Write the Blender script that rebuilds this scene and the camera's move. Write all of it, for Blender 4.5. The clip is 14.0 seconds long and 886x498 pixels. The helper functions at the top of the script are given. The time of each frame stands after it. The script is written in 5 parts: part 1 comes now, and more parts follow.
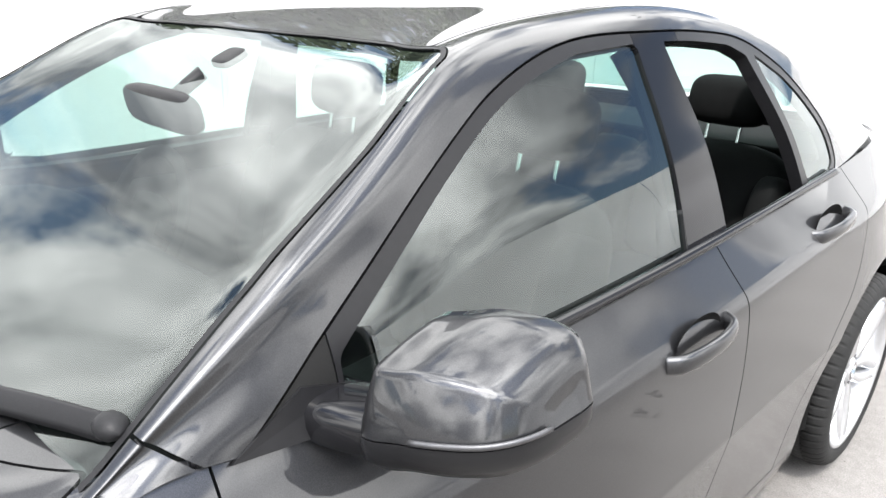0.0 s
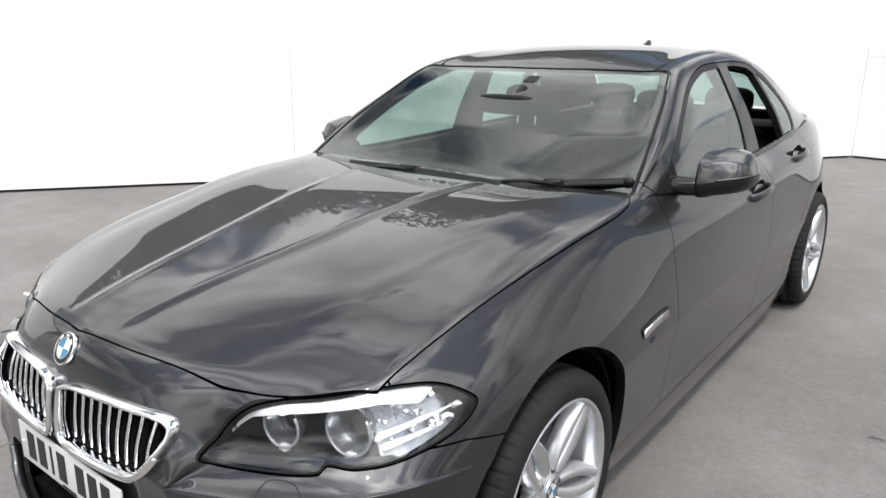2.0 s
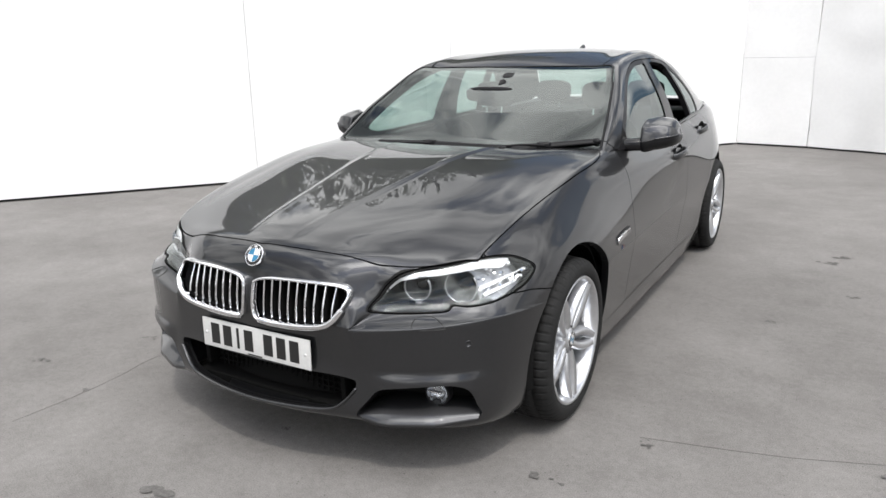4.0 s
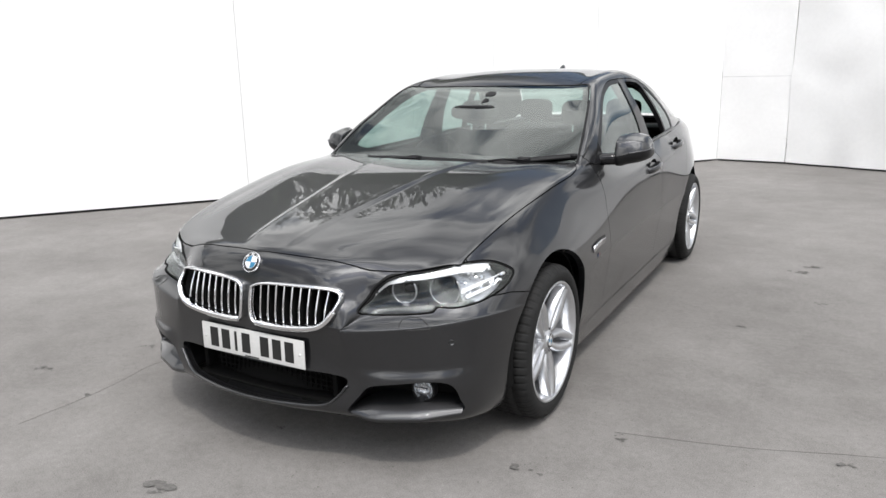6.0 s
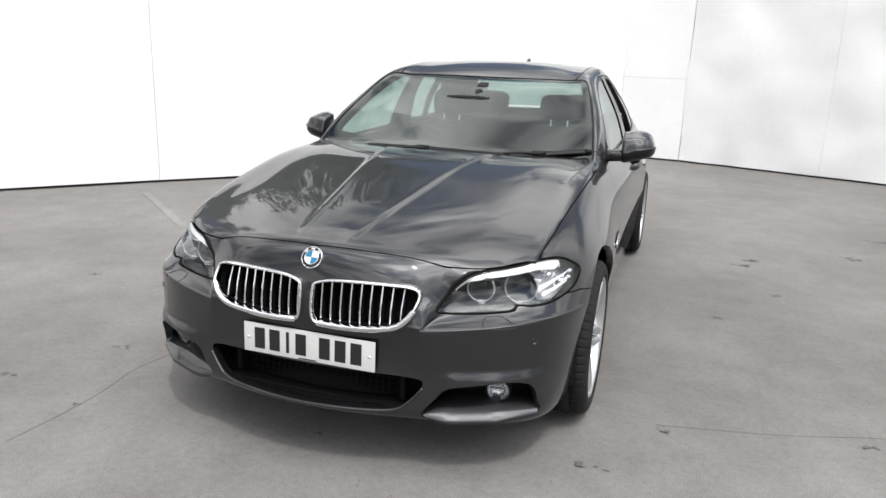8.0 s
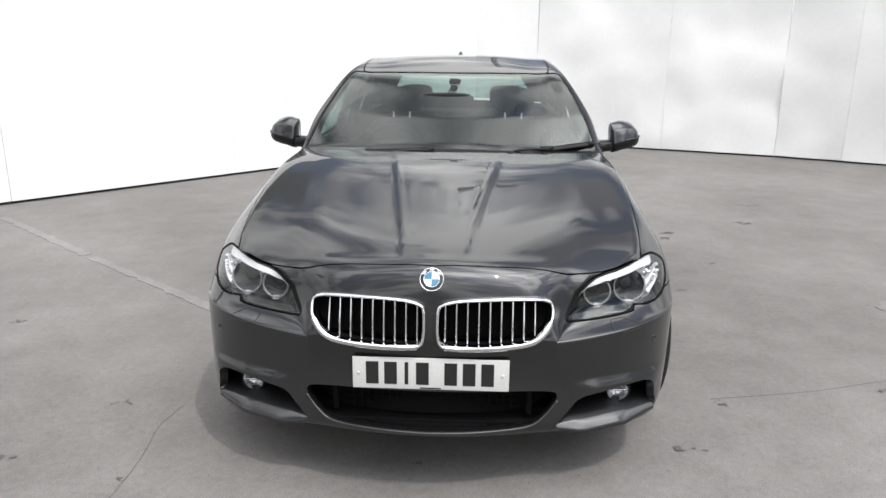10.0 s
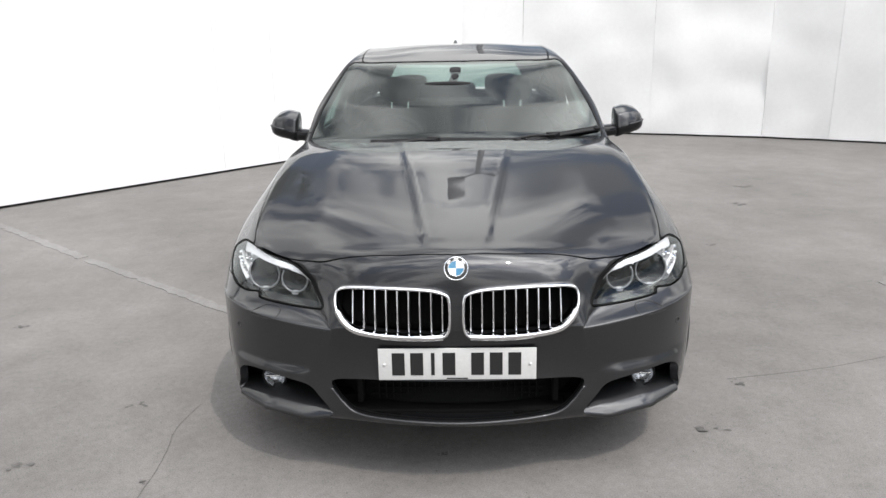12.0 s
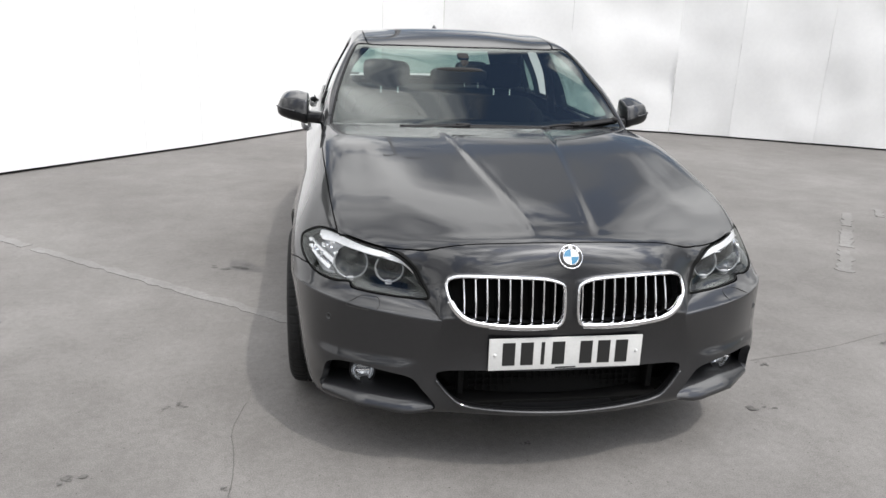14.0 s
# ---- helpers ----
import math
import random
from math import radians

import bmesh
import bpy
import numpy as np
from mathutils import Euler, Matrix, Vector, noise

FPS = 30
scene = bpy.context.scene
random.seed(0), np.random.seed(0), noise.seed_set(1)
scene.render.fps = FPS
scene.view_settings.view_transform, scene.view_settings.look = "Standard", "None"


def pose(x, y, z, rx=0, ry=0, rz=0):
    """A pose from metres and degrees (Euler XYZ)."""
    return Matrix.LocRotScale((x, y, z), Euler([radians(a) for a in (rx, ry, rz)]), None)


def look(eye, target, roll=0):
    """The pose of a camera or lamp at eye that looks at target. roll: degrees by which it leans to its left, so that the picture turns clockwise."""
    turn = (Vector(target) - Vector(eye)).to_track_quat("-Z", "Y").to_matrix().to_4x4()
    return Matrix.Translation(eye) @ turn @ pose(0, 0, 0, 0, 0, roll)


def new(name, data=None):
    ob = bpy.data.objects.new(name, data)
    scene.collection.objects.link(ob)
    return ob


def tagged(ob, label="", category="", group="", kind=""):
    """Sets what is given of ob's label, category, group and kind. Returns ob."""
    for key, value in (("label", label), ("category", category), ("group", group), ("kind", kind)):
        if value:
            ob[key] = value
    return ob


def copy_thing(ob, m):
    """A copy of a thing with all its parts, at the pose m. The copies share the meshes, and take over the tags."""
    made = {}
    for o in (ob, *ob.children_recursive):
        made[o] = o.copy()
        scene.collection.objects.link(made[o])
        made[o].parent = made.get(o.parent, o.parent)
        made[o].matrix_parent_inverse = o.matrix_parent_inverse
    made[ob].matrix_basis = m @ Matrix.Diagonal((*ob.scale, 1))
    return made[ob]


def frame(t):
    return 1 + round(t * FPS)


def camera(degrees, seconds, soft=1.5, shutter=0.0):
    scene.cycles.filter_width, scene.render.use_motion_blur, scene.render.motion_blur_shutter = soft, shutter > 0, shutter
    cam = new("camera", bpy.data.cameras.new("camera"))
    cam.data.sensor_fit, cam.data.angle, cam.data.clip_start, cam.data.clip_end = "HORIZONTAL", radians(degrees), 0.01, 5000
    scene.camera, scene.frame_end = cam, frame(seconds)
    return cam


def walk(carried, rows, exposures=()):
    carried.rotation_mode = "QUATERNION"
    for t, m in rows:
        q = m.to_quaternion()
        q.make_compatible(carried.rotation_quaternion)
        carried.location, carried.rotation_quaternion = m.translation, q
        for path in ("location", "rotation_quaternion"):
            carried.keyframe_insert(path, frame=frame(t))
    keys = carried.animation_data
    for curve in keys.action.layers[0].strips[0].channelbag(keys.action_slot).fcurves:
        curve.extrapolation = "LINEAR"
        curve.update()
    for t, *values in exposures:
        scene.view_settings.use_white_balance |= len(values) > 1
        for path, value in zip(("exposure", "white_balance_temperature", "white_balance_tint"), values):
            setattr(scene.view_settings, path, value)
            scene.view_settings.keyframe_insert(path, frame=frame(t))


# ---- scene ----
cam = camera(63.45, 14.0)
PATH = [
    (0, (1.383, 0.533, 1.445), (0.070, 1.886, 0.780), 1.85),
    (0.5, (1.454, 0.023, 1.437), (0.164, 1.419, 0.814), 0.79),
    (1, (1.560, -0.535, 1.448), (0.284, 0.883, 0.846), 1.07),
    (1.5, (1.649, -1.026, 1.455), (0.395, 0.419, 0.874), 0.54),
    (2, (1.679, -1.483, 1.469), (0.498, 0.033, 0.917), 0.15),
    (2.5, (1.779, -1.870, 1.429), (0.634, -0.312, 0.919), -0.22),
    (3, (1.819, -2.152, 1.421), (0.741, -0.547, 0.907), -0.79),
    (3.5, (1.796, -2.412, 1.431), (0.800, -0.762, 0.900), -0.73),
    (6, (1.918, -2.715, 1.441), (0.961, -1.024, 0.967), -1.22),
    (6.5, (1.892, -2.726, 1.426), (0.942, -1.028, 0.965), -1.21),
    (7, (1.762, -2.754, 1.414), (0.894, -1.017, 0.938), 0.37),
    (7.5, (1.498, -2.858, 1.426), (0.747, -1.072, 0.931), 1.56),
    (10, (0.138, -3.008, 1.479), (0.049, -1.081, 0.950), 0.54),
    (10.5, (0.064, -3.005, 1.463), (-0.015, -1.084, 0.912), -0.38),
    (11, (0.068, -3.006, 1.468), (-0.008, -1.084, 0.919), -0.89),
    (11.5, (0.058, -3.007, 1.470), (-0.015, -1.085, 0.921), -1.06),
    (12, (0.012, -2.992, 1.464), (-0.034, -1.070, 0.913), -1.06),
    (12.5, (-0.168, -3.004, 1.452), (-0.118, -1.081, 0.905), -0.21),
    (13, (-0.389, -3.024, 1.452), (-0.220, -1.108, 0.904), 0.62),
    (13.5, (-0.578, -2.953, 1.440), (-0.347, -1.047, 0.880), 2.49),
    (14, (-0.753, -2.894, 1.443), (-0.449, -1.004, 0.864), 1.98),
]
EXPOSURE = [(0, 0.82), (0.5, 0.34), (1, 0.03), (1.5, -0.34), (2, -0.53), (3, -0.61), (7, -0.61), (10, -0.60), (14, -0.59)]
walk(cam, [(t, look(eye, target, roll)) for t, eye, target, roll in PATH], EXPOSURE)

# ---- light ----
SUN_AZ = math.atan2(0.345, -0.437)      # towards the sun, from +y clockwise
SUN_EL = math.atan2(1.0, math.hypot(0.345, 0.437))
sun = new("sun", bpy.data.lights.new("sun", "SUN"))
sun.data.energy, sun.data.angle, sun.data.color = 2.4, radians(0.7), (1.0, 0.96, 0.9)
sun.matrix_world = look((20 * 0.345, -20 * 0.437, 20), (0, 0, 0))

world = bpy.data.worlds.new("sky")
scene.world = world
world.use_nodes = True
wn, wl = world.node_tree.nodes, world.node_tree.links
wn.clear()
w_out = wn.new("ShaderNodeOutputWorld")
w_bg = wn.new("ShaderNodeBackground")
w_sky = wn.new("ShaderNodeTexSky")
w_sky.sky_type, w_sky.sun_disc = "NISHITA", False
w_sky.sun_elevation, w_sky.sun_rotation = SUN_EL, SUN_AZ
w_map = wn.new("ShaderNodeMapping")
w_co = wn.new("ShaderNodeTexCoord")
w_map.inputs["Scale"].default_value = (1.0, 1.0, 1.25)
w_map.inputs["Location"].default_value = (19.14, 0.11, 15.67)
w_n = wn.new("ShaderNodeTexNoise")
w_n.inputs["Scale"].default_value, w_n.inputs["Detail"].default_value = 2.5, 6.0
w_n.inputs["Roughness"].default_value, w_n.inputs["Distortion"].default_value = 0.55, 0.4
w_r = wn.new("ShaderNodeValToRGB")
w_r.color_ramp.elements[0].position, w_r.color_ramp.elements[1].position = 0.385, 0.455
w_n2 = wn.new("ShaderNodeTexNoise")
w_n2.inputs["Scale"].default_value, w_n2.inputs["Detail"].default_value = 2.9, 7.0
w_c = wn.new("ShaderNodeValToRGB")
w_c.color_ramp.elements[0].color, w_c.color_ramp.elements[1].color = (0.42, 0.44, 0.48, 1), (3.2, 3.19, 3.16, 1)
w_c.color_ramp.elements[0].position, w_c.color_ramp.elements[1].position = 0.40, 0.63
w_g = wn.new("ShaderNodeMix")
w_g.data_type = "RGBA"
w_g.blend_type = "MULTIPLY"
w_g.inputs[0].default_value = 1.0
w_g.inputs[7].default_value = (0.13, 0.13, 0.13, 1)
w_m = wn.new("ShaderNodeMix")
w_m.data_type = "RGBA"
wl.new(w_co.outputs["Generated"], w_map.inputs["Vector"])
wl.new(w_map.outputs["Vector"], w_n.inputs["Vector"])
wl.new(w_map.outputs["Vector"], w_n2.inputs["Vector"])
wl.new(w_n.outputs["Fac"], w_r.inputs["Fac"])
wl.new(w_n2.outputs["Fac"], w_c.inputs["Fac"])
wl.new(w_sky.outputs["Color"], w_g.inputs[6])
wl.new(w_r.outputs["Color"], w_m.inputs[0])
wl.new(w_g.outputs[2], w_m.inputs[6])
wl.new(w_c.outputs["Color"], w_m.inputs[7])
# clouds are brighter overhead and towards the sun
def w_math(kind, a, b, c=None):
    q = wn.new("ShaderNodeMath")
    q.operation = kind
    for i, v in enumerate((a, b, c)):
        if v is None:
            continue
        if isinstance(v, float):
            q.inputs[i].default_value = v
        else:
            wl.new(v, q.inputs[i])
    return q.outputs[0]


w_dot, w_sep, w_mul = wn.new("ShaderNodeVectorMath"), wn.new("ShaderNodeSeparateXYZ"), wn.new("ShaderNodeMix")
w_dot.operation = "DOT_PRODUCT"
w_dot.inputs[1].default_value = Vector((0.345, -0.437, 1.0)).normalized()
wl.new(w_co.outputs["Generated"], w_dot.inputs[0])
wl.new(w_co.outputs["Generated"], w_sep.inputs[0])
up = w_math("MAXIMUM", w_sep.outputs["Z"], 0.0)
glare = w_math("MULTIPLY", w_math("POWER", w_math("MAXIMUM", w_dot.outputs["Value"], 0.0), 6.0), 3.4)
zenith = w_math("MULTIPLY_ADD", w_math("POWER", up, 3.0), 0.75, w_math("MULTIPLY_ADD", up, 0.20, 0.75))
w_mul.data_type, w_mul.blend_type = "RGBA", "MULTIPLY"
w_mul.inputs[0].default_value = 1.0
wl.new(w_m.outputs[2], w_mul.inputs[6])
wl.new(w_math("ADD", glare, zenith), w_mul.inputs[7])
wl.new(w_mul.outputs[2], w_bg.inputs["Color"])
wl.new(w_bg.outputs["Background"], w_out.inputs["Surface"])


# ---- materials ----
def material(name, color, rough=0.5, metal=0.0, coat=0.0, spec=0.5, grain=None, bump=None, spread=0.15, stain=None):
    """grain: size in metres of fine colour variation; bump: (size, height); stain: (size, darker by)."""
    m = bpy.data.materials.new(name)
    m.use_nodes = True
    n, l = m.node_tree.nodes, m.node_tree.links
    b = n["Principled BSDF"]
    b.inputs["Base Color"].default_value = (*color, 1)
    b.inputs["Roughness"].default_value = rough
    b.inputs["Metallic"].default_value = metal
    b.inputs["Coat Weight"].default_value = coat
    b.inputs["Coat Roughness"].default_value = 0.02
    b.inputs["Coat IOR"].default_value = 1.5
    b.inputs["Specular IOR Level"].default_value = spec
    co = n.new("ShaderNodeTexCoord")
    last = None
    layers = [(grain, spread, 3)] if grain else []
    if stain:
        layers.append((*stain, 6))
    for size, dark, det in layers:
        t = n.new("ShaderNodeTexNoise")
        t.inputs["Scale"].default_value, t.inputs["Detail"].default_value = 1 / size, det
        l.new(co.outputs["Object"], t.inputs["Vector"])
        r = n.new("ShaderNodeValToRGB")
        r.color_ramp.elements[0].position, r.color_ramp.elements[1].position = 0.3, 0.7
        a, c = 1 - dark, 1 + dark * 0.5
        r.color_ramp.elements[0].color, r.color_ramp.elements[1].color = (a, a, a, 1), (c, c, c, 1)
        l.new(t.outputs["Fac"], r.inputs["Fac"])
        x = n.new("ShaderNodeMix")
        x.data_type, x.blend_type = "RGBA", "MULTIPLY"
        x.inputs[0].default_value = 1.0
        x.inputs[6].default_value = (*color, 1)
        if last:
            l.new(last, x.inputs[6])
        l.new(r.outputs["Color"], x.inputs[7])
        last = x.outputs[2]
    if last:
        l.new(last, b.inputs["Base Color"])
    if bump:
        t = n.new("ShaderNodeTexNoise")
        t.inputs["Scale"].default_value, t.inputs["Detail"].default_value = 1 / bump[0], 4
        l.new(co.outputs["Object"], t.inputs["Vector"])
        u = n.new("ShaderNodeBump")
        u.inputs["Distance"].default_value, u.inputs["Strength"].default_value = bump[1], 1.0
        l.new(t.outputs["Fac"], u.inputs["Height"])
        l.new(u.outputs["Normal"], b.inputs["Normal"])
    return m


def glass_material(name, tint, base=0.045, rough=0.0):
    """A clear sheet: straight through, with gloss that grows towards grazing."""
    m = bpy.data.materials.new(name)
    m.use_nodes = True
    n, l = m.node_tree.nodes, m.node_tree.links
    n.clear()
    out, mix = n.new("ShaderNodeOutputMaterial"), n.new("ShaderNodeMixShader")
    tr, gl, lw = n.new("ShaderNodeBsdfTransparent"), n.new("ShaderNodeBsdfGlossy"), n.new("ShaderNodeLayerWeight")
    lw.inputs["Blend"].default_value = 0.5
    tr.inputs["Color"].default_value = (*tint, 1)
    gl.inputs["Roughness"].default_value = rough
    gl.inputs["Color"].default_value = (0.95, 1.0, 0.985, 1)
    p, a = n.new("ShaderNodeMath"), n.new("ShaderNodeMath")
    p.operation, a.operation = "POWER", "MULTIPLY_ADD"
    p.inputs[1].default_value = 4.2
    a.inputs[1].default_value, a.inputs[2].default_value = 1 - base, base
    a.use_clamp = True
    l.new(lw.outputs["Facing"], p.inputs[0])
    l.new(p.outputs[0], a.inputs[0])
    l.new(a.outputs[0], mix.inputs[0])
    l.new(tr.outputs[0], mix.inputs[1])
    l.new(gl.outputs[0], mix.inputs[2])
    l.new(mix.outputs[0], out.inputs["Surface"])
    return m


PAINT = material("graphite_metallic_paint", (0.0350, 0.0356, 0.0385), 0.46, 0.9, 1.0, grain=0.0012, spread=0.35)
BLACK = material("black_plastic", (0.009, 0.009, 0.010), 0.5, spec=0.2, grain=0.004, bump=(0.002, 0.0002))
GLOSSBLACK = material("gloss_black_trim", (0.007, 0.007, 0.008), 0.10, spec=0.3, grain=0.01, spread=0.1)
SATINBLACK = material("satin_black_trim", (0.010, 0.010, 0.011), 0.34, spec=0.25, grain=0.01, spread=0.1)
SEAL_AND_SHADE = material("black_rubber_and_shade", (0.008, 0.008, 0.008), 0.65, spec=0.15, grain=0.004, bump=(0.002, 0.0002))
DARK = material("dark_void_plastic", (0.005, 0.005, 0.005), 0.85, spec=0.12, grain=0.01)
RUBBER = material("tyre_rubber", (0.014, 0.014, 0.014), 0.75, spec=0.25, grain=0.01, bump=(0.003, 0.0004), stain=(0.12, 0.3))
ALLOY = material("silver_alloy", (0.62, 0.63, 0.65), 0.28, 0.85, 0.4, grain=0.02, spread=0.06)
DARKALLOY = material("dark_brake_metal", (0.10, 0.10, 0.105), 0.45, 0.8, grain=0.01)
CHROME = material("chrome", (0.82, 0.82, 0.83), 0.06, 1.0, grain=0.05, spread=0.04)
SATIN = material("satin_chrome", (0.70, 0.70, 0.71), 0.22, 1.0, grain=0.02, spread=0.05)
LAMPGREY = material("lamp_silver_reflector", (0.50, 0.51, 0.53), 0.16, 0.85, grain=0.02, spread=0.1)
BADGE_BLUE = material("dull_blue_enamel", (0.03, 0.05, 0.10), 0.35, grain=0.01)
BADGE_RED = material("dull_red_enamel", (0.16, 0.03, 0.03), 0.35, grain=0.01)
LAMPWHITE = material("white_lamp_trim", (0.78, 0.78, 0.79), 0.24, 0.10, 0.6, grain=0.02, spread=0.05)
LAMPSTEP = material("brushed_lamp_silver", (0.45, 0.46, 0.48), 0.34, 0.7, 0.3, grain=0.006, spread=0.35)
LAMPRING = material("clear_grey_light_ring", (0.36, 0.37, 0.38), 0.14, 0.35, 0.8, grain=0.02, spread=0.1)
LAMPDARK = material("dark_lamp_housing", (0.012, 0.012, 0.013), 0.4, spec=0.25, grain=0.02, spread=0.1)
SCREEN = glass_material("windscreen_glass", (0.54, 0.62, 0.59), 0.08)
SIDEGLASS = glass_material("tinted_side_glass", (0.46, 0.62, 0.575), 0.12)
LENS = glass_material("clear_lens", (0.93, 0.94, 0.95))
MIRROR = material("mirror_glass", (0.85, 0.86, 0.88), 0.01, 1.0)
CLOTH = material("black_upholstery", (0.006, 0.006, 0.0065), 0.85, spec=0.15, grain=0.03, bump=(0.002, 0.0002))
DASH = material("dashboard_plastic", (0.009, 0.009, 0.0095), 0.8, spec=0.12, grain=0.06, spread=0.1)
PLATE = material("plate_white", (0.62, 0.62, 0.61), 0.35, coat=0.2, grain=0.01, spread=0.05)
INK = material("plate_black", (0.012, 0.012, 0.012), 0.5, grain=0.01)
BLUE = material("badge_blue", (0.03, 0.17, 0.30), 0.25, coat=0.5, grain=0.01, spread=0.05)
WHITE = material("badge_white", (0.66, 0.66, 0.66), 0.25, coat=0.5, grain=0.01, spread=0.05)
WALLPAINT = material("white_wall_panel", (0.84, 0.84, 0.84), 0.55, grain=0.05, spread=0.02, stain=(0.9, 0.06))
WALLGAP = material("dark_joint", (0.05, 0.05, 0.05), 0.9, grain=0.02)


def floor_material(name, color):
    """Rough concrete: sandy grain, dark specks, patchy wear and broad stains."""
    m = bpy.data.materials.new(name)
    m.use_nodes = True
    n, l = m.node_tree.nodes, m.node_tree.links
    b = n["Principled BSDF"]
    b.inputs["Roughness"].default_value = 0.85
    co = n.new("ShaderNodeTexCoord")
    last = None
    for size, lo, hi, det, a, c in ((0.005, 0.30, 0.70, 2, 0.72, 1.20), (0.030, 0.35, 0.65, 6, 0.90, 1.07), (0.22, 0.35, 0.65, 8, 0.90, 1.06), (1.3, 0.36, 0.64, 9, 0.84, 1.07), (5.0, 0.4, 0.6, 4, 0.92, 1.05)):
        t, r, x = n.new("ShaderNodeTexNoise"), n.new("ShaderNodeValToRGB"), n.new("ShaderNodeMix")
        t.inputs["Scale"].default_value, t.inputs["Detail"].default_value, t.inputs["Roughness"].default_value = 1 / size, det, 0.62
        l.new(co.outputs["Object"], t.inputs["Vector"])
        r.color_ramp.elements[0].position, r.color_ramp.elements[1].position = lo, hi
        r.color_ramp.elements[0].color, r.color_ramp.elements[1].color = (a, a * 0.995, a * 0.99, 1), (c, c, c, 1)
        l.new(t.outputs["Fac"], r.inputs["Fac"])
        x.data_type, x.blend_type = "RGBA", "MULTIPLY"
        x.inputs[0].default_value = 1.0
        x.inputs[6].default_value = (*color, 1)
        if last:
            l.new(last, x.inputs[6])
        l.new(r.outputs["Color"], x.inputs[7])
        last = x.outputs[2]
    v, r, x = n.new("ShaderNodeTexVoronoi"), n.new("ShaderNodeValToRGB"), n.new("ShaderNodeMix")
    v.inputs["Scale"].default_value = 22.0
    l.new(co.outputs["Object"], v.inputs["Vector"])
    r.color_ramp.elements[0].position, r.color_ramp.elements[1].position = 0.045, 0.075
    r.color_ramp.elements[0].color, r.color_ramp.elements[1].color = (0.45, 0.43, 0.41, 1), (1, 1, 1, 1)
    l.new(v.outputs["Distance"], r.inputs["Fac"])
    x.data_type, x.blend_type = "RGBA", "MULTIPLY"
    x.inputs[0].default_value = 1.0
    l.new(last, x.inputs[6])
    l.new(r.outputs["Color"], x.inputs[7])
    l.new(x.outputs[2], b.inputs["Base Color"])
    t, u = n.new("ShaderNodeTexNoise"), n.new("ShaderNodeBump")
    t.inputs["Scale"].default_value, t.inputs["Detail"].default_value = 160, 5
    u.inputs["Distance"].default_value, u.inputs["Strength"].default_value = 0.0008, 0.8
    l.new(co.outputs["Object"], t.inputs["Vector"])
    l.new(t.outputs["Fac"], u.inputs["Height"])
    l.new(u.outputs["Normal"], b.inputs["Normal"])
    return m


CONCRETE = floor_material("grey_floor_concrete", (0.172, 0.165, 0.159))
STRIPE = floor_material("worn_floor_paint", (0.203, 0.198, 0.193))
DIRT_AND_SHADOW = material("dried_mud_and_shadow", (0.11, 0.105, 0.10), 0.95, grain=0.01, spread=0.3)
POST = material("galvanised_post", (0.12, 0.12, 0.125), 0.5, 0.5, grain=0.05)
BARK = material("bark", (0.09, 0.07, 0.05), 0.9, grain=0.05, bump=(0.05, 0.01))
LEAF = material("leaves", (0.040, 0.058, 0.020), 0.6, grain=0.3, spread=0.4)


# ---- mesh tools ----
def mesh_of(name, verts, faces, mat, smooth=True):
    me = bpy.data.meshes.new(name)
    me.from_pydata([tuple(v) for v in verts], [], [tuple(f) for f in faces])
    if smooth:
        me.polygons.foreach_set("use_smooth", [True] * len(me.polygons))
    me.materials.append(mat)
    me.update()
    return me


def part(name, geo, mat, parent=None, label="", smooth=True):
    """geo: a bmesh, or (verts, faces); linked as one mesh object under a thing or a part."""
    if isinstance(geo, bmesh.types.BMesh):
        me = bpy.data.meshes.new(name)
        if smooth:
            for f in geo.faces:
                f.smooth = True
        geo.to_mesh(me)
        geo.free()
        me.materials.append(mat)
    else:
        me = mesh_of(name, *geo, mat, smooth)
    ob = new(name, me)
    if parent:
        ob.parent = parent
    return tagged(ob, label)


def join_geo(*geos):
    V, F = [], []
    for v, f in geos:
        k = len(V)
        V += [tuple(p) for p in v]
        F += [tuple(i + k for i in q) for q in f]
    return V, F


def mirrored(geo):
    v, f = geo
    return [(-p[0], p[1], p[2]) for p in v], [tuple(reversed(q)) for q in f]


def moved(geo, m):
    v, f = geo
    return [tuple(m @ Vector(p)) for p in v], f


def box_geo(x0, y0, z0, x1, y1, z1, r=0.0):
    """A box with chamfered edges."""
    bm = bmesh.new()
    bmesh.ops.create_cube(bm, size=1)
    for v in bm.verts:
        v.co = ((x0 + x1) / 2 + v.co.x * (x1 - x0), (y0 + y1) / 2 + v.co.y * (y1 - y0), (z0 + z1) / 2 + v.co.z * (z1 - z0))
    if r:
        bmesh.ops.bevel(bm, geom=bm.edges[:], offset=r, segments=2, profile=0.6, affect="EDGES")
    bm.verts.ensure_lookup_table()
    g = [tuple(v.co) for v in bm.verts], [tuple(v.index for v in f.verts) for f in bm.faces]
    bm.free()
    return g


def lathe(profile, n=48, axis="x", closed=False):
    """profile: (r, a) pairs; turned round the axis."""
    V, F = [], []
    k = len(profile)
    for i in range(n):
        c, s = math.cos(2 * math.pi * i / n), math.sin(2 * math.pi * i / n)
        for r, a in profile:
            V.append({"x": (a, r * c, r * s), "y": (r * c, a, r * s), "z": (r * c, r * s, a)}[axis])
    for i in range(n):
        j = (i + 1) % n
        for q in range(k if closed else k - 1):
            p = (q + 1) % k
            F.append((i * k + q, j * k + q, j * k + p, i * k + p))
    return V, F


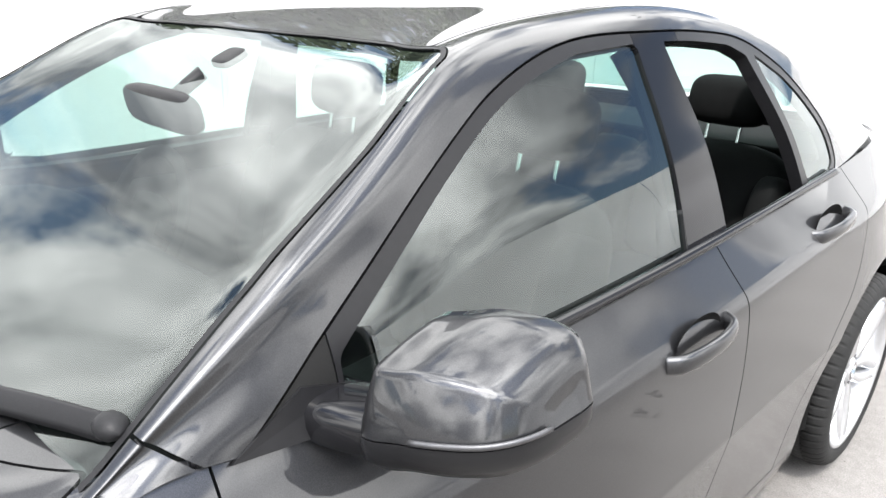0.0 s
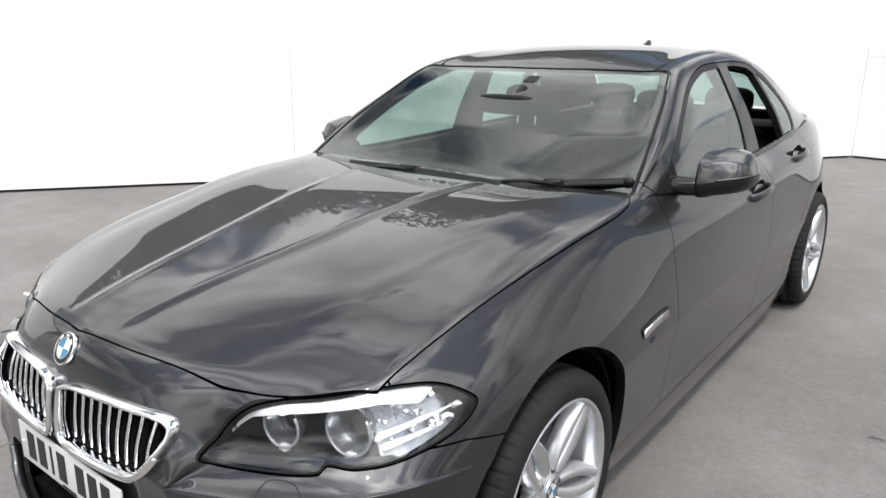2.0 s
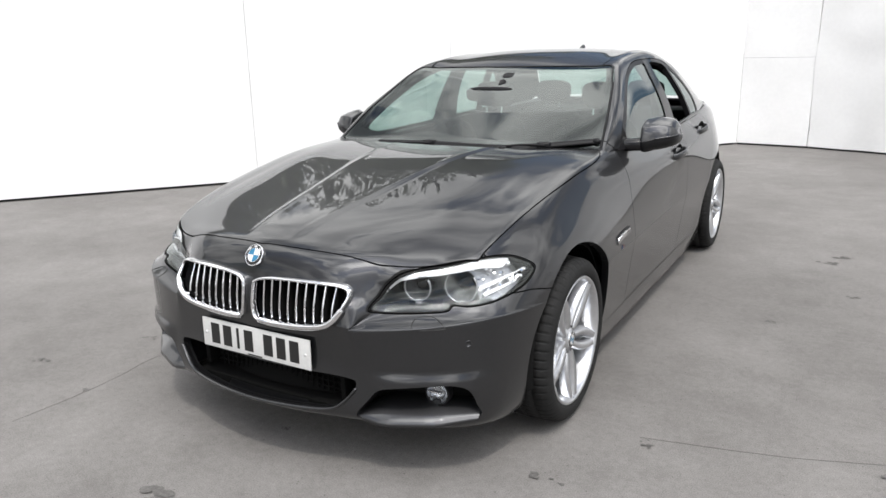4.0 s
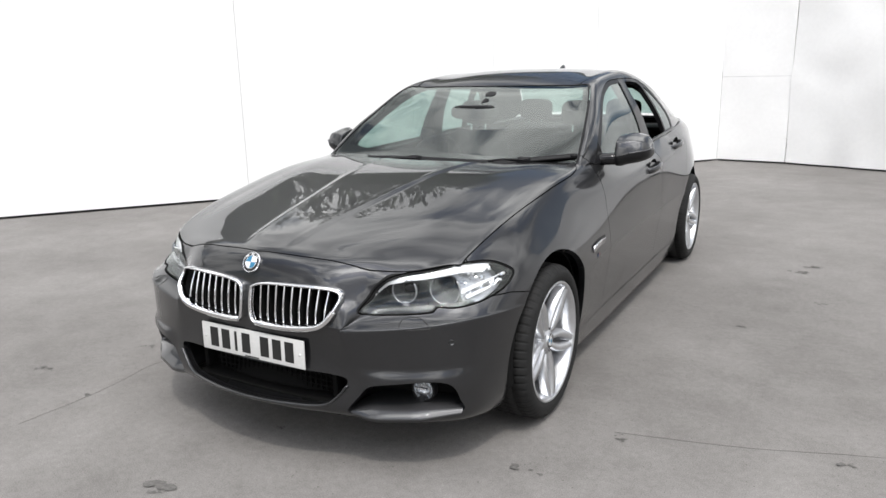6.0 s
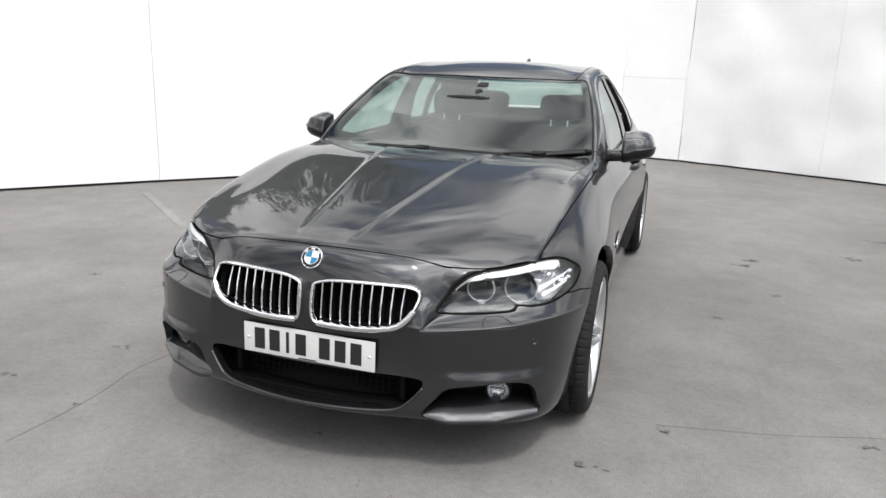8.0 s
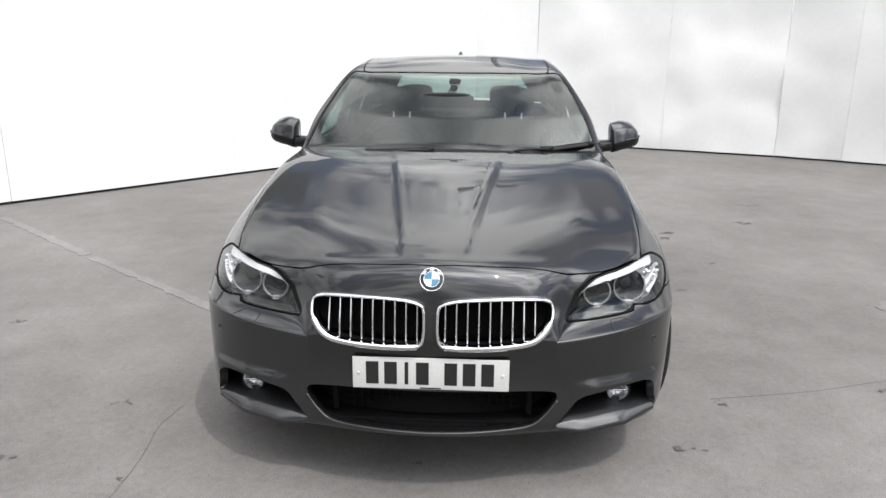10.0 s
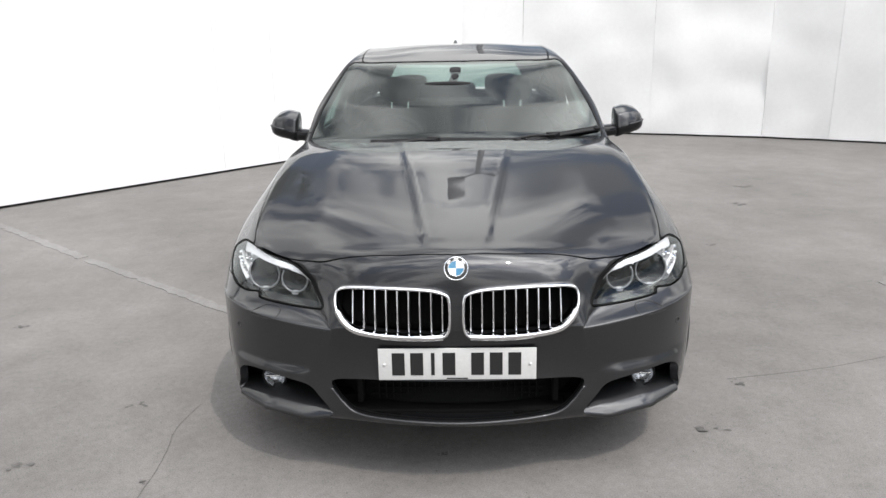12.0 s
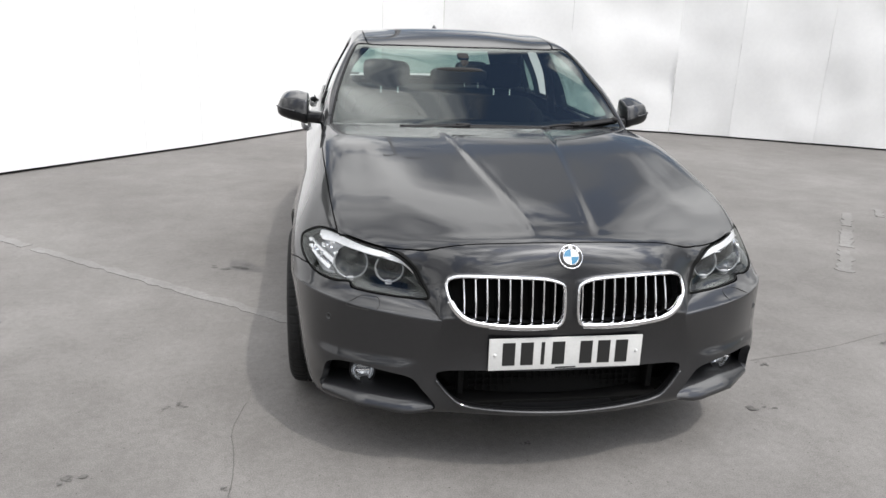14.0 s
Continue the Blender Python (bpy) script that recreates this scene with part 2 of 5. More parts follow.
def spline(points, n, closed=False):
    """A Catmull-Rom curve through points of any dimension, n samples a span."""
    P = np.array(points, float)
    m = len(P)
    out = []
    for i in range(m if closed else m - 1):
        if closed:
            a, b, c, d = P[(i - 1) % m], P[i], P[(i + 1) % m], P[(i + 2) % m]
        else:
            a, b, c, d = P[max(i - 1, 0)], P[i], P[i + 1], P[min(i + 2, m - 1)]
        for s in range(n):
            t = s / n
            out.append(0.5 * (2 * b + (c - a) * t + (2 * a - 5 * b + 4 * c - d) * t * t + (3 * b - a - 3 * c + d) * t ** 3))
    if not closed:
        out.append(P[-1])
    return np.array(out)


def sweep(path, section, up=(0, 0, 1), closed=False, caps=True):
    """A strip along a path; section: (side, up) pairs in metres."""
    P = [Vector(p) for p in path]
    V, F = [], []
    k, m = len(section), len(P)
    for i, p in enumerate(P):
        a, b = (P[i - 1], P[(i + 1) % m]) if closed else (P[max(i - 1, 0)], P[min(i + 1, m - 1)])
        t = (b - a).normalized()
        side = t.cross(Vector(up)).normalized()
        u = side.cross(t)
        V += [tuple(p + side * s + u * h) for s, h in section]
    for i in range(m if closed else m - 1):
        j = (i + 1) % m
        for q in range(k):
            r = (q + 1) % k
            F.append((i * k + q, i * k + r, j * k + r, j * k + q))
    if caps and not closed:
        F += [tuple(range(k - 1, -1, -1)), tuple(range((m - 1) * k, m * k))]
    return V, F


def round_section(w, h, n=8, p=2.4):
    return [(w / 2 * math.copysign(abs(math.cos(a)) ** (2 / p), math.cos(a)), h / 2 * math.copysign(abs(math.sin(a)) ** (2 / p), math.sin(a)))
            for a in (2 * math.pi * i / n for i in range(n))]


def refined(cage, faces, level, creases=(), aim=3):
    """A smooth surface through the cage's points: Catmull-Clark, with the cage pushed out until the surface meets its points."""
    target = np.array(cage, float)
    P = target.copy()

    def run(points, lv):
        me = bpy.data.meshes.new("cage")
        me.from_pydata([tuple(p) for p in points], [], faces)
        if creases:
            at = me.attributes.new("crease_edge", "FLOAT", "EDGE")
            wanted = {frozenset(e): w for *e, w in creases}
            for e in me.edges:
                at.data[e.index].value = wanted.get(frozenset(e.vertices), 0.0)
        ob = new("cage", me)
        mod = ob.modifiers.new("s", "SUBSURF")
        mod.levels = mod.render_levels = lv
        ev = ob.evaluated_get(bpy.context.evaluated_depsgraph_get())
        m2 = ev.to_mesh()
        V = np.empty(len(m2.vertices) * 3)
        m2.vertices.foreach_get("co", V)
        V = V.reshape(-1, 3)
        F = [tuple(p.vertices) for p in m2.polygons] if lv > 2 else None
        ev.to_mesh_clear()
        bpy.data.objects.remove(ob)
        bpy.data.meshes.remove(me)
        return V, F

    for _ in range(aim):
        V, _f = run(P, 2)
        P += 0.85 * (target - V[: len(P)])
    return run(P, level)


def inside(points, outline):
    """Signed distance to a closed outline in a plane, positive inside."""
    P, Q = np.asarray(points, float), np.asarray(outline, float)
    best = np.full(len(P), 1e9)
    odd = np.zeros(len(P), bool)
    for a, b in zip(Q, np.roll(Q, -1, 0)):
        d = b - a
        t = np.clip(((P - a) @ d) / max(d @ d, 1e-12), 0, 1)
        best = np.minimum(best, np.hypot(*(P - a - t[:, None] * d).T))
        cross = (a[1] > P[:, 1]) != (b[1] > P[:, 1])
        with np.errstate(divide="ignore", invalid="ignore"):
            xx = a[0] + (P[:, 1] - a[1]) * d[0] / (d[1] if d[1] else 1e-12)
        odd ^= cross & (P[:, 0] < xx)
    return np.where(odd, best, -best)


def keep(geo, f):
    """The part of a surface where f > 0, cut cleanly along f = 0."""
    V, F = geo
    V = np.asarray(V, float)
    ins = f > 0
    made, extra, out = {}, [], []
    for q in F:
        c = sum(ins[i] for i in q)
        if c == len(q):
            out.append(q)
        elif c:
            p = []
            for a, b in zip(q, q[1:] + q[:1]):
                if ins[a]:
                    p.append(a)
                if ins[a] != ins[b]:
                    key = (min(a, b), max(a, b))
                    if key not in made:
                        t = f[key[0]] / (f[key[0]] - f[key[1]])
                        t = min(max(t, 0.02), 0.98)
                        made[key] = len(V) + len(extra)
                        extra.append(V[key[0]] * (1 - t) + V[key[1]] * t)
                    p.append(made[key])
            if len(p) > 2:
                out.append(tuple(p))
    W = np.vstack([V, extra]) if extra else V
    used = sorted({i for q in out for i in q})
    at = {i: k for k, i in enumerate(used)}
    return W[used], [tuple(at[i] for i in q) for q in out]


def normals_of(geo):
    V, F = np.asarray(geo[0], float), geo[1]
    N = np.zeros_like(V)
    for q in F:
        n = np.cross(V[q[1]] - V[q[0]], V[q[-1]] - V[q[0]])
        if len(q) > 3:
            n = n + np.cross(V[q[3]] - V[q[2]], V[q[1]] - V[q[2]])
        for i in q:
            N[i] += n
    return N / np.maximum(np.linalg.norm(N, axis=1), 1e-9)[:, None]


def flanged(geo, depth=0.014, axis=True):
    """Folds the free edges of a panel inwards, but not on the middle plane."""
    V, F = np.asarray(geo[0], float), list(geo[1])
    N = normals_of((V, F))
    seen = {}
    for q in F:
        for a, b in zip(q, q[1:] + q[:1]):
            seen[(a, b)] = 1
    edges = [(a, b) for a, b in seen if (b, a) not in seen and not (axis and abs(V[a][0]) < 1e-4 and abs(V[b][0]) < 1e-4)]
    X, at = list(map(tuple, V)), {}
    for a, b in edges:
        for i in (a, b):
            if i not in at:
                at[i] = len(X)
                X += [tuple(V[i]), tuple(V[i] - N[i] * 0.003 ), tuple(V[i] - N[i] * depth)]
        p, q = at[a], at[b]
        F += [(q, p, p + 1, q + 1), (q + 1, p + 1, p + 2, q + 2)]
    return X, F


def shifted(geo, d):
    """A surface moved along its normals."""
    V = np.asarray(geo[0], float)
    return V + normals_of(geo) * d, geo[1]


def welded(geo):
    """A half surface joined to its mirror image along the middle plane."""
    V, F = [tuple(p) for p in geo[0]], list(geo[1])
    k = len(V)
    other, n = {}, k
    W = list(V)
    for i, p in enumerate(V):
        if abs(p[0]) < 1e-4:
            other[i] = i
        else:
            other[i] = n
            W.append((-p[0], p[1], p[2]))
            n += 1
    return W, F + [tuple(other[i] for i in reversed(q)) for q in F]


# ---- yard ----
def panel_wall(name, a, b, joints, label, buckle=0.0, level=(), gap=0.003, high=2.6):
    """An upright wall from a to b in plan, its room side on the right: sheets with thin open joints on a dark frame, and a shadow gap at the foot."""
    a, b = Vector((*a, 0)), Vector((*b, 0))
    long = (b - a).length
    t = (b - a) / long
    back = Vector((-t.y, t.x, 0))
    m = Matrix(((t.x, back.x, 0, a.x), (t.y, back.y, 0, a.y), (0, 0, 1, 0), (0, 0, 0, 1)))
    wall = part(name, moved(box_geo(0.004, 0.060, 0.0, long - 0.004, 0.12, high - 0.02), m), WALLGAP, smooth=False)
    tagged(wall, label, "wall", kind="structure")
    ends = [0.0, *joints, long]
    for u0, u1 in zip(ends, ends[1:]):
        zs = [0.028, *level, high]
        for z0, z1 in zip(zs, zs[1:]):
            nu, nz = max(2, int((u1 - u0) / 0.12)), max(2, int((z1 - z0) / 0.12))
            V, F = [], []
            for i in range(nu + 1):
                for j in range(nz + 1):
                    u, z = u0 + gap + (u1 - u0 - 2 * gap) * i / nu, z0 + gap / 2 + (z1 - z0 - gap) * j / nz
                    d = buckle * noise.fractal((u * 1.1 + 7, z * 0.9, 3.3), 0.9, 2.1, 3)
                    V.append((u, d, z))
            for i in range(nu):
                for j in range(nz):
                    k = i * (nz + 1) + j
                    F.append((k, k + nz + 1, k + nz + 2, k + 1))
            part("panel", moved(flanged((V, F), 0.058, False), m), WALLPAINT, wall)
    return wall


W_LL, W_B, W_S, W_D, W_R, W_Q, W_RR = (-10.3, -3.8), (-4.42, 3.70), (-2.31, 6.22), (0.10, 9.49), (1.10, 9.36), (4.60, 8.00), (12.0, 3.6)
ground = part("ground", ([(-300, -300, 0), (300, -300, 0), (300, 300, 0), (-300, 300, 0)], [(0, 1, 2, 3)]), CONCRETE, smooth=False)
tagged(ground, "grey concrete yard floor with stains and worn paint", "floor", kind="structure")
panel_wall("wall_left", W_LL, W_B, [], "white painted sheet wall in full sun", high=2.95)
panel_wall("wall_side", W_B, W_S, [2.49], "white painted sheet wall beside the bend", gap=0.0015, high=2.95)
panel_wall("wall_back", W_S, W_D, [1.68], "white painted sheet wall with thin upright joints", high=2.95)
panel_wall("wall_corner", W_D, W_R, [], "narrow white panel with a level joint, closing the corner", level=(1.31,))
panel_wall("wall_right", W_R, W_Q, [2.1], "white sheet wall, slightly buckled, in glancing light", 0.048, gap=0.0012)
panel_wall("wall_far", W_Q, W_RR, [0.9, 2.1, 4.3, 6.5], "white sheet wall, slightly buckled, beyond the bend", 0.048, gap=0.0012)


# worn paint, dirt and one painted mirror shadow on the floor: thin skins lying on it
def patch(name, outline, z, mat, label, category):
    n = len(outline)
    V = [(x, y, z) for x, y in outline] + [(x, y, 0.0) for x, y in outline]
    ob = part(name, (V, [tuple(range(n))] + [(i, i + n, (i + 1) % n + n, (i + 1) % n) for i in range(n)]), mat, smooth=False)
    return tagged(ob, label, category, kind="structure")


def ragged(a, b, width, n=40):
    """The outline of a worn stripe from a to b."""
    a, b = Vector(a), Vector(b)
    t = (b - a).normalized()
    s = Vector((-t.y, t.x))
    side = []
    for k in (1, -1):
        row = []
        for i in range(n + 1):
            p = a + (b - a) * i / n
            w = width / 2 * (0.75 + 0.7 * noise.noise((i * 0.7, k * 9.1, width * 50)))
            row.append(tuple(p + s * w * k))
        side.append(row)
    return side[0][::-1] + side[1]


patch("floor_stripe", ragged((-4.15, 3.14), (-2.75, 1.99), 0.10), 0.004, STRIPE, "worn pale painted line on the concrete", "marking")
patch("floor_stripe", ragged((-2.68, 1.93), (-0.95, 0.57), 0.09), 0.004, STRIPE, "worn pale painted line on the concrete", "marking")
for a, b, w in (((3.84, 2.77), (3.50, 2.33), 0.10), ((3.42, 2.22), (3.05, 1.74), 0.12), ((2.98, 1.65), (2.62, 1.18), 0.11), ((4.25, 2.9), (4.05, 2.62), 0.09)):
    patch("paint_patch", ragged(a, b, w, 14), 0.004, STRIPE, "broken worn white paint on the concrete", "marking")
random.seed(5)
# the scrap at (-1.36, 1.47) stands for the door mirror's cast shadow
for x, y, r in ((-1.381, -0.256, 0.030), (-1.602, -0.725, 0.035), (0.966, -0.478, 0.040), (1.786, 3.055, 0.06), (-1.36, 1.47, 0.07), (-0.14, -1.20, 0.07), (-0.055, -0.65, 0.018),
                (1.74, 2.87, 0.05), (1.49, 1.49, 0.025), (1.24, -0.09, 0.035), (2.03, 0.09, 0.03), (-1.58, 3.25, 0.02), (-1.11, -0.82, 0.02), (1.87, 2.13, 0.03), (2.55, 3.5, 0.07), (2.95, 4.3, 0.06), (-2.42, 0.64, 0.03)):
    V, F = [], []
    for k in range(9):
        cx, cy, s = x + random.gauss(0, r * 0.8), y + random.gauss(0, r * 0.35), r * random.uniform(0.15, 0.5)
        n, b0 = 9, len(V)
        for i in range(n):
            q = s * random.uniform(0.5, 1.2)
            V.append((cx + q * math.cos(2 * math.pi * i / n), cy + q * 0.7 * math.sin(2 * math.pi * i / n), 0.0008 + 0.0006 * k))
        V.append((cx, cy, 0.0012 + 0.0006 * k + s * 0.06))
        F += [(b0 + i, b0 + (i + 1) % n, b0 + n) for i in range(n)]
    tagged(part("mud_spot", (V, F), DIRT_AND_SHADOW), "small dried mud scraps and a mirror's painted shadow on the concrete", "dirt", kind="stuff")
# hairline cracks
for pts in (((-1.10, -0.25), (-1.13, -0.45), (-1.10, -0.65), (-1.09, -0.85), (-1.11, -1.15)), ((1.2, -0.05), (1.7, 0.06), (2.2, 0.22), (2.9, 0.3))):
    P = spline(pts, 6)
    P = [(x + 0.006 * noise.noise((i * 1.3, 0, 0)), y + 0.006 * noise.noise((0, i * 1.3, 4)), 0.001) for i, (x, y) in enumerate(P)]
    tagged(part("floor_crack", sweep(P, [(-0.0012, 0), (0.0012, 0), (0.0, 0.0004)]), DIRT_AND_SHADOW), "hairline crack in the concrete", "crack", kind="structure")


# ---- what stands behind the walls: trees and lamp posts, seen in the car's paint and glass ----
def leaf_crown(rng, blobs, n, size):
    V, F = [], []
    for cx, cy, cz, r in blobs:
        for _ in range(n):
            d = Vector((rng.gauss(0, 1), rng.gauss(0, 1), rng.gauss(0, 0.8))).normalized() * r * rng.uniform(0.25, 1.05) ** 0.6
            p = Vector((cx, cy, cz)) + d
            q = Euler((rng.uniform(0, 6.3), rng.uniform(0, 6.3), rng.uniform(0, 6.3))).to_matrix()
            s = size * rng.uniform(0.6, 1.4)
            k = len(V)
            V += [tuple(p + q @ Vector(c)) for c in ((-s, 0, 0), (0, -s * 0.45, s * 0.1), (s, 0, 0), (0, s * 0.45, s * 0.1))]
            F.append((k, k + 1, k + 2, k + 3))
    return V, F


def tree(seed, height, label):
    rng = random.Random(seed)
    t = tagged(new("tree"), label, "tree", "trees behind the wall")
    tops = []
    for i in range(9):
        a = 2.4 * i + rng.uniform(-0.3, 0.3)
        z0, reach = height * (0.28 + 0.06 * i), height * rng.uniform(0.16, 0.27)
        path = spline([(0, 0, z0), (reach * 0.5 * math.cos(a), reach * 0.5 * math.sin(a), z0 + height * 0.05), (reach * math.cos(a), reach * math.sin(a), z0 + height * 0.13)], 4)
        V, F = [], []
        for j, p in enumerate(path):
            r = 0.055 * (1 - 0.8 * j / (len(path) - 1))
            V += [(p[0] + r * math.cos(k * math.pi / 3), p[1] + r * math.sin(k * math.pi / 3), p[2]) for k in range(6)]
        for j in range(len(path) - 1):
            F += [(j * 6 + k, j * 6 + (k + 1) % 6, j * 6 + 6 + (k + 1) % 6, j * 6 + 6 + k) for k in range(6)]
        part("limb", (V, F), BARK, t)
        tops.append((*path[-1], height * rng.uniform(0.10, 0.17)))
        tops.append((*path[5], height * rng.uniform(0.07, 0.11)))
    tops.append((0, 0, height * 0.9, height * 0.14))
    part("trunk", lathe([(0.22, 0), (0.15, 0.4), (0.12, height * 0.4), (0.06, height * 0.75), (0.02, height * 0.95)], 12, "z"), BARK, t)
    part("crown", leaf_crown(rng, tops, 760, 0.12), LEAF, t)
    return t


tree_a = tree(3, 9.0, "leafy broad tree behind the white wall")
tree_a.matrix_world = pose(-8.5, 12.5, 0)
tree_b = tree(8, 6.4, "leafy broad tree behind the white wall")
tree_b.matrix_world = pose(-12.6, 4.2, 0)
for src, x, y, turn, grown in ((tree_a, -5.9, 14.0, 70, 0.66), (tree_a, -3.6, 15.8, 250, 0.58), (tree_a, -7.4, 13.4, 200, 0.82), (tree_b, -9.6, 9.6, 20, 1.03), (tree_b, -11.0, 7.0, 140, 1.08), (tree_b, -7.9, 11.6, 210, 1.0),
                               (tree_b, -14.2, 1.2, 300, 0.80), (tree_b, -15.6, -2.0, 30, 0.78), (tree_a, -11.0, 16.0, 110, 1.1), (tree_b, -17.4, -5.4, 80, 0.78), (tree_b, -13.4, 6.6, 260, 1.1), (tree_b, -17.4, 2.4, 170, 0.85)):
    copy_thing(src, pose(x, y, 0, 0, 0, turn) @ Matrix.Scale(grown, 4))


def lamp_post(x, y, height, turn):
    p = tagged(new("street_lamp"), "grey street lamp post with two heads", "street lamp", "street lamps")
    part("pole", lathe([(0.13, 0), (0.12, 1.2), (0.09, 1.25), (0.07, height)], 14, "z"), POST, p)
    for s in (-1, 1):
        part("arm", sweep(spline([(0, 0, height - 0.1), (s * 0.3, 0, height + 0.1), (s * 0.8, 0, height + 0.16)], 4), round_section(0.06, 0.06, 8), (0, 1, 0)), POST, p)
        part("lamp_head", box_geo(s * 0.62 - 0.24, -0.07, height + 0.10, s * 0.62 + 0.24, 0.07, height + 0.20, 0.03), POST, p)
    p.matrix_world = pose(x, y, 0, 0, 0, turn)
    return p


lamp_post(0.55, 13.0, 8.6, 15)


# ---- the car's skin: long lines from the middle of the nose round the side to the tail, bottom to top ----
SIDE_Y = (-0.10, 0.20, 0.50, 0.85, 1.30, 1.75, 2.10, 2.60, 2.97, 3.40)


def side_line(front, xs, zs, rear):
    return front + [(x, y, z) for x, y, z in zip(xs, SIDE_Y, zs)] + rear


LINE_UNDERSIDE = side_line([(0, -0.73, 0.222), (0.20, -0.715, 0.22), (0.36, -0.675, 0.215), (0.47, -0.645, 0.21), (0.61, -0.60, 0.205), (0.755, -0.525, 0.20), (0.828, -0.375, 0.19)],
              (0.838, 0.84, 0.845, 0.85, 0.85, 0.85, 0.85, 0.85, 0.84, 0.80), (0.17, 0.14, 0.125, 0.12, 0.12, 0.12, 0.12, 0.13, 0.16, 0.19),
              [(0.70, 3.70, 0.20), (0.55, 3.90, 0.20), (0.32, 3.95, 0.20), (0, 3.96, 0.20)])
LINE_LIP = side_line([(0, -0.815, 0.258), (0.20, -0.795, 0.257), (0.37, -0.752, 0.252), (0.48, -0.722, 0.246), (0.63, -0.672, 0.245), (0.775, -0.570, 0.245), (0.852, -0.40, 0.25)],
              (0.88, 0.89, 0.885, 0.876, 0.875, 0.875, 0.876, 0.885, 0.89, 0.825), (0.26, 0.25, 0.235, 0.23, 0.23, 0.23, 0.23, 0.235, 0.26, 0.29),
              [(0.755, 3.72, 0.30), (0.58, 3.97, 0.30), (0.33, 4.02, 0.30), (0, 4.03, 0.30)])
LINE_BUMPER = side_line([(0, -0.752, 0.40), (0.20, -0.745, 0.40), (0.37, -0.726, 0.40), (0.49, -0.711, 0.398), (0.64, -0.657, 0.399), (0.795, -0.543, 0.404), (0.872, -0.375, 0.41)],
              (0.905, 0.913, 0.908, 0.90, 0.896, 0.895, 0.896, 0.90, 0.905, 0.84), (0.42,) * 10,
              [(0.765, 3.72, 0.45), (0.60, 4.00, 0.45), (0.34, 4.05, 0.45), (0, 4.06, 0.45)])
LINE_LEDGE_EDGE = side_line([(0, -0.756, 0.545), (0.20, -0.752, 0.55), (0.395, -0.741, 0.556), (0.424, -0.736, 0.565), (0.63, -0.666, 0.574), (0.795, -0.540, 0.582), (0.882, -0.36, 0.575)],
              (0.922, 0.933, 0.929, 0.92, 0.914, 0.912, 0.913, 0.918, 0.918, 0.845), (0.56,) * 10,
              [(0.77, 3.72, 0.60), (0.60, 4.00, 0.60), (0.34, 4.05, 0.60), (0, 4.06, 0.60)])
LINE_LEDGE = side_line([(0, -0.757, 0.570), (0.20, -0.753, 0.573), (0.397, -0.740, 0.576), (0.430, -0.723, 0.574), (0.629, -0.656, 0.588), (0.794, -0.530, 0.596), (0.881, -0.352, 0.592)],
              (0.922, 0.933, 0.929, 0.920, 0.914, 0.912, 0.914, 0.919, 0.918, 0.845), (0.588,) * 10,
              [(0.77, 3.72, 0.63), (0.60, 4.00, 0.63), (0.34, 4.05, 0.63), (0, 4.06, 0.63)])
LINE_LAMP_FOOT = side_line([(0, -0.748, 0.645), (0.20, -0.745, 0.645), (0.400, -0.721, 0.640), (0.464, -0.660, 0.613), (0.645, -0.588, 0.616), (0.795, -0.472, 0.632), (0.874, -0.315, 0.642)],
              (0.913, 0.928, 0.921, 0.908, 0.907, 0.908, 0.91, 0.912, 0.91, 0.835), (0.67, 0.68, 0.68, 0.68, 0.69, 0.70, 0.71, 0.72, 0.73, 0.74),
              [(0.76, 3.72, 0.76), (0.60, 3.99, 0.76), (0.34, 4.04, 0.76), (0, 4.05, 0.76)])
LINE_SHOULDER = side_line([(0, -0.722, 0.742), (0.20, -0.712, 0.735), (0.37, -0.676, 0.718), (0.485, -0.605, 0.686), (0.615, -0.550, 0.692), (0.757, -0.435, 0.705), (0.842, -0.27, 0.728)],
              (0.856, 0.859, 0.865, 0.874, 0.888, 0.895, 0.898, 0.892, 0.868, 0.79), (0.782, 0.808, 0.830, 0.850, 0.856, 0.868, 0.885, 0.908, 0.915, 0.905),
              [(0.715, 3.72, 0.90), (0.575, 3.97, 0.92), (0.33, 4.02, 0.92), (0, 4.03, 0.92)])
LINE_HOOD_EDGE = [(0, -0.690, 0.808), (0.20, -0.667, 0.797), (0.36, -0.642, 0.778), (0.48, -0.606, 0.757), (0.60, -0.536, 0.748), (0.735, -0.418, 0.788), (0.761, -0.22, 0.835),
     (0.776, 0.0, 0.882), (0.789, 0.25, 0.924), (0.795, 0.50, 0.957), (0.774, 0.84, 0.998), (0.806, 1.30, 0.968), (0.81, 1.75, 0.98),
     (0.81, 2.10, 0.995), (0.80, 2.60, 1.015), (0.775, 2.93, 1.03), (0.685, 3.42, 1.06), (0.62, 3.72, 1.045), (0.50, 3.92, 1.04), (0.30, 3.96, 1.045), (0, 3.97, 1.045)]
LINES = [LINE_UNDERSIDE, LINE_LIP, LINE_BUMPER, LINE_LEDGE_EDGE, LINE_LEDGE, LINE_LAMP_FOOT, LINE_SHOULDER, LINE_HOOD_EDGE]
HOOD_MID = [(-0.690, 0.808), (-0.43, 0.866), (-0.15, 0.914), (0.15, 0.968), (0.48, 0.998), (0.80, 1.000)]
HOOD_FRAC = (0.0, 0.25, 0.47, 0.68, 0.87)
HOOD_EDGE = (2.4, 4.0, 6.0, 8.0, 9.0, 5.0)


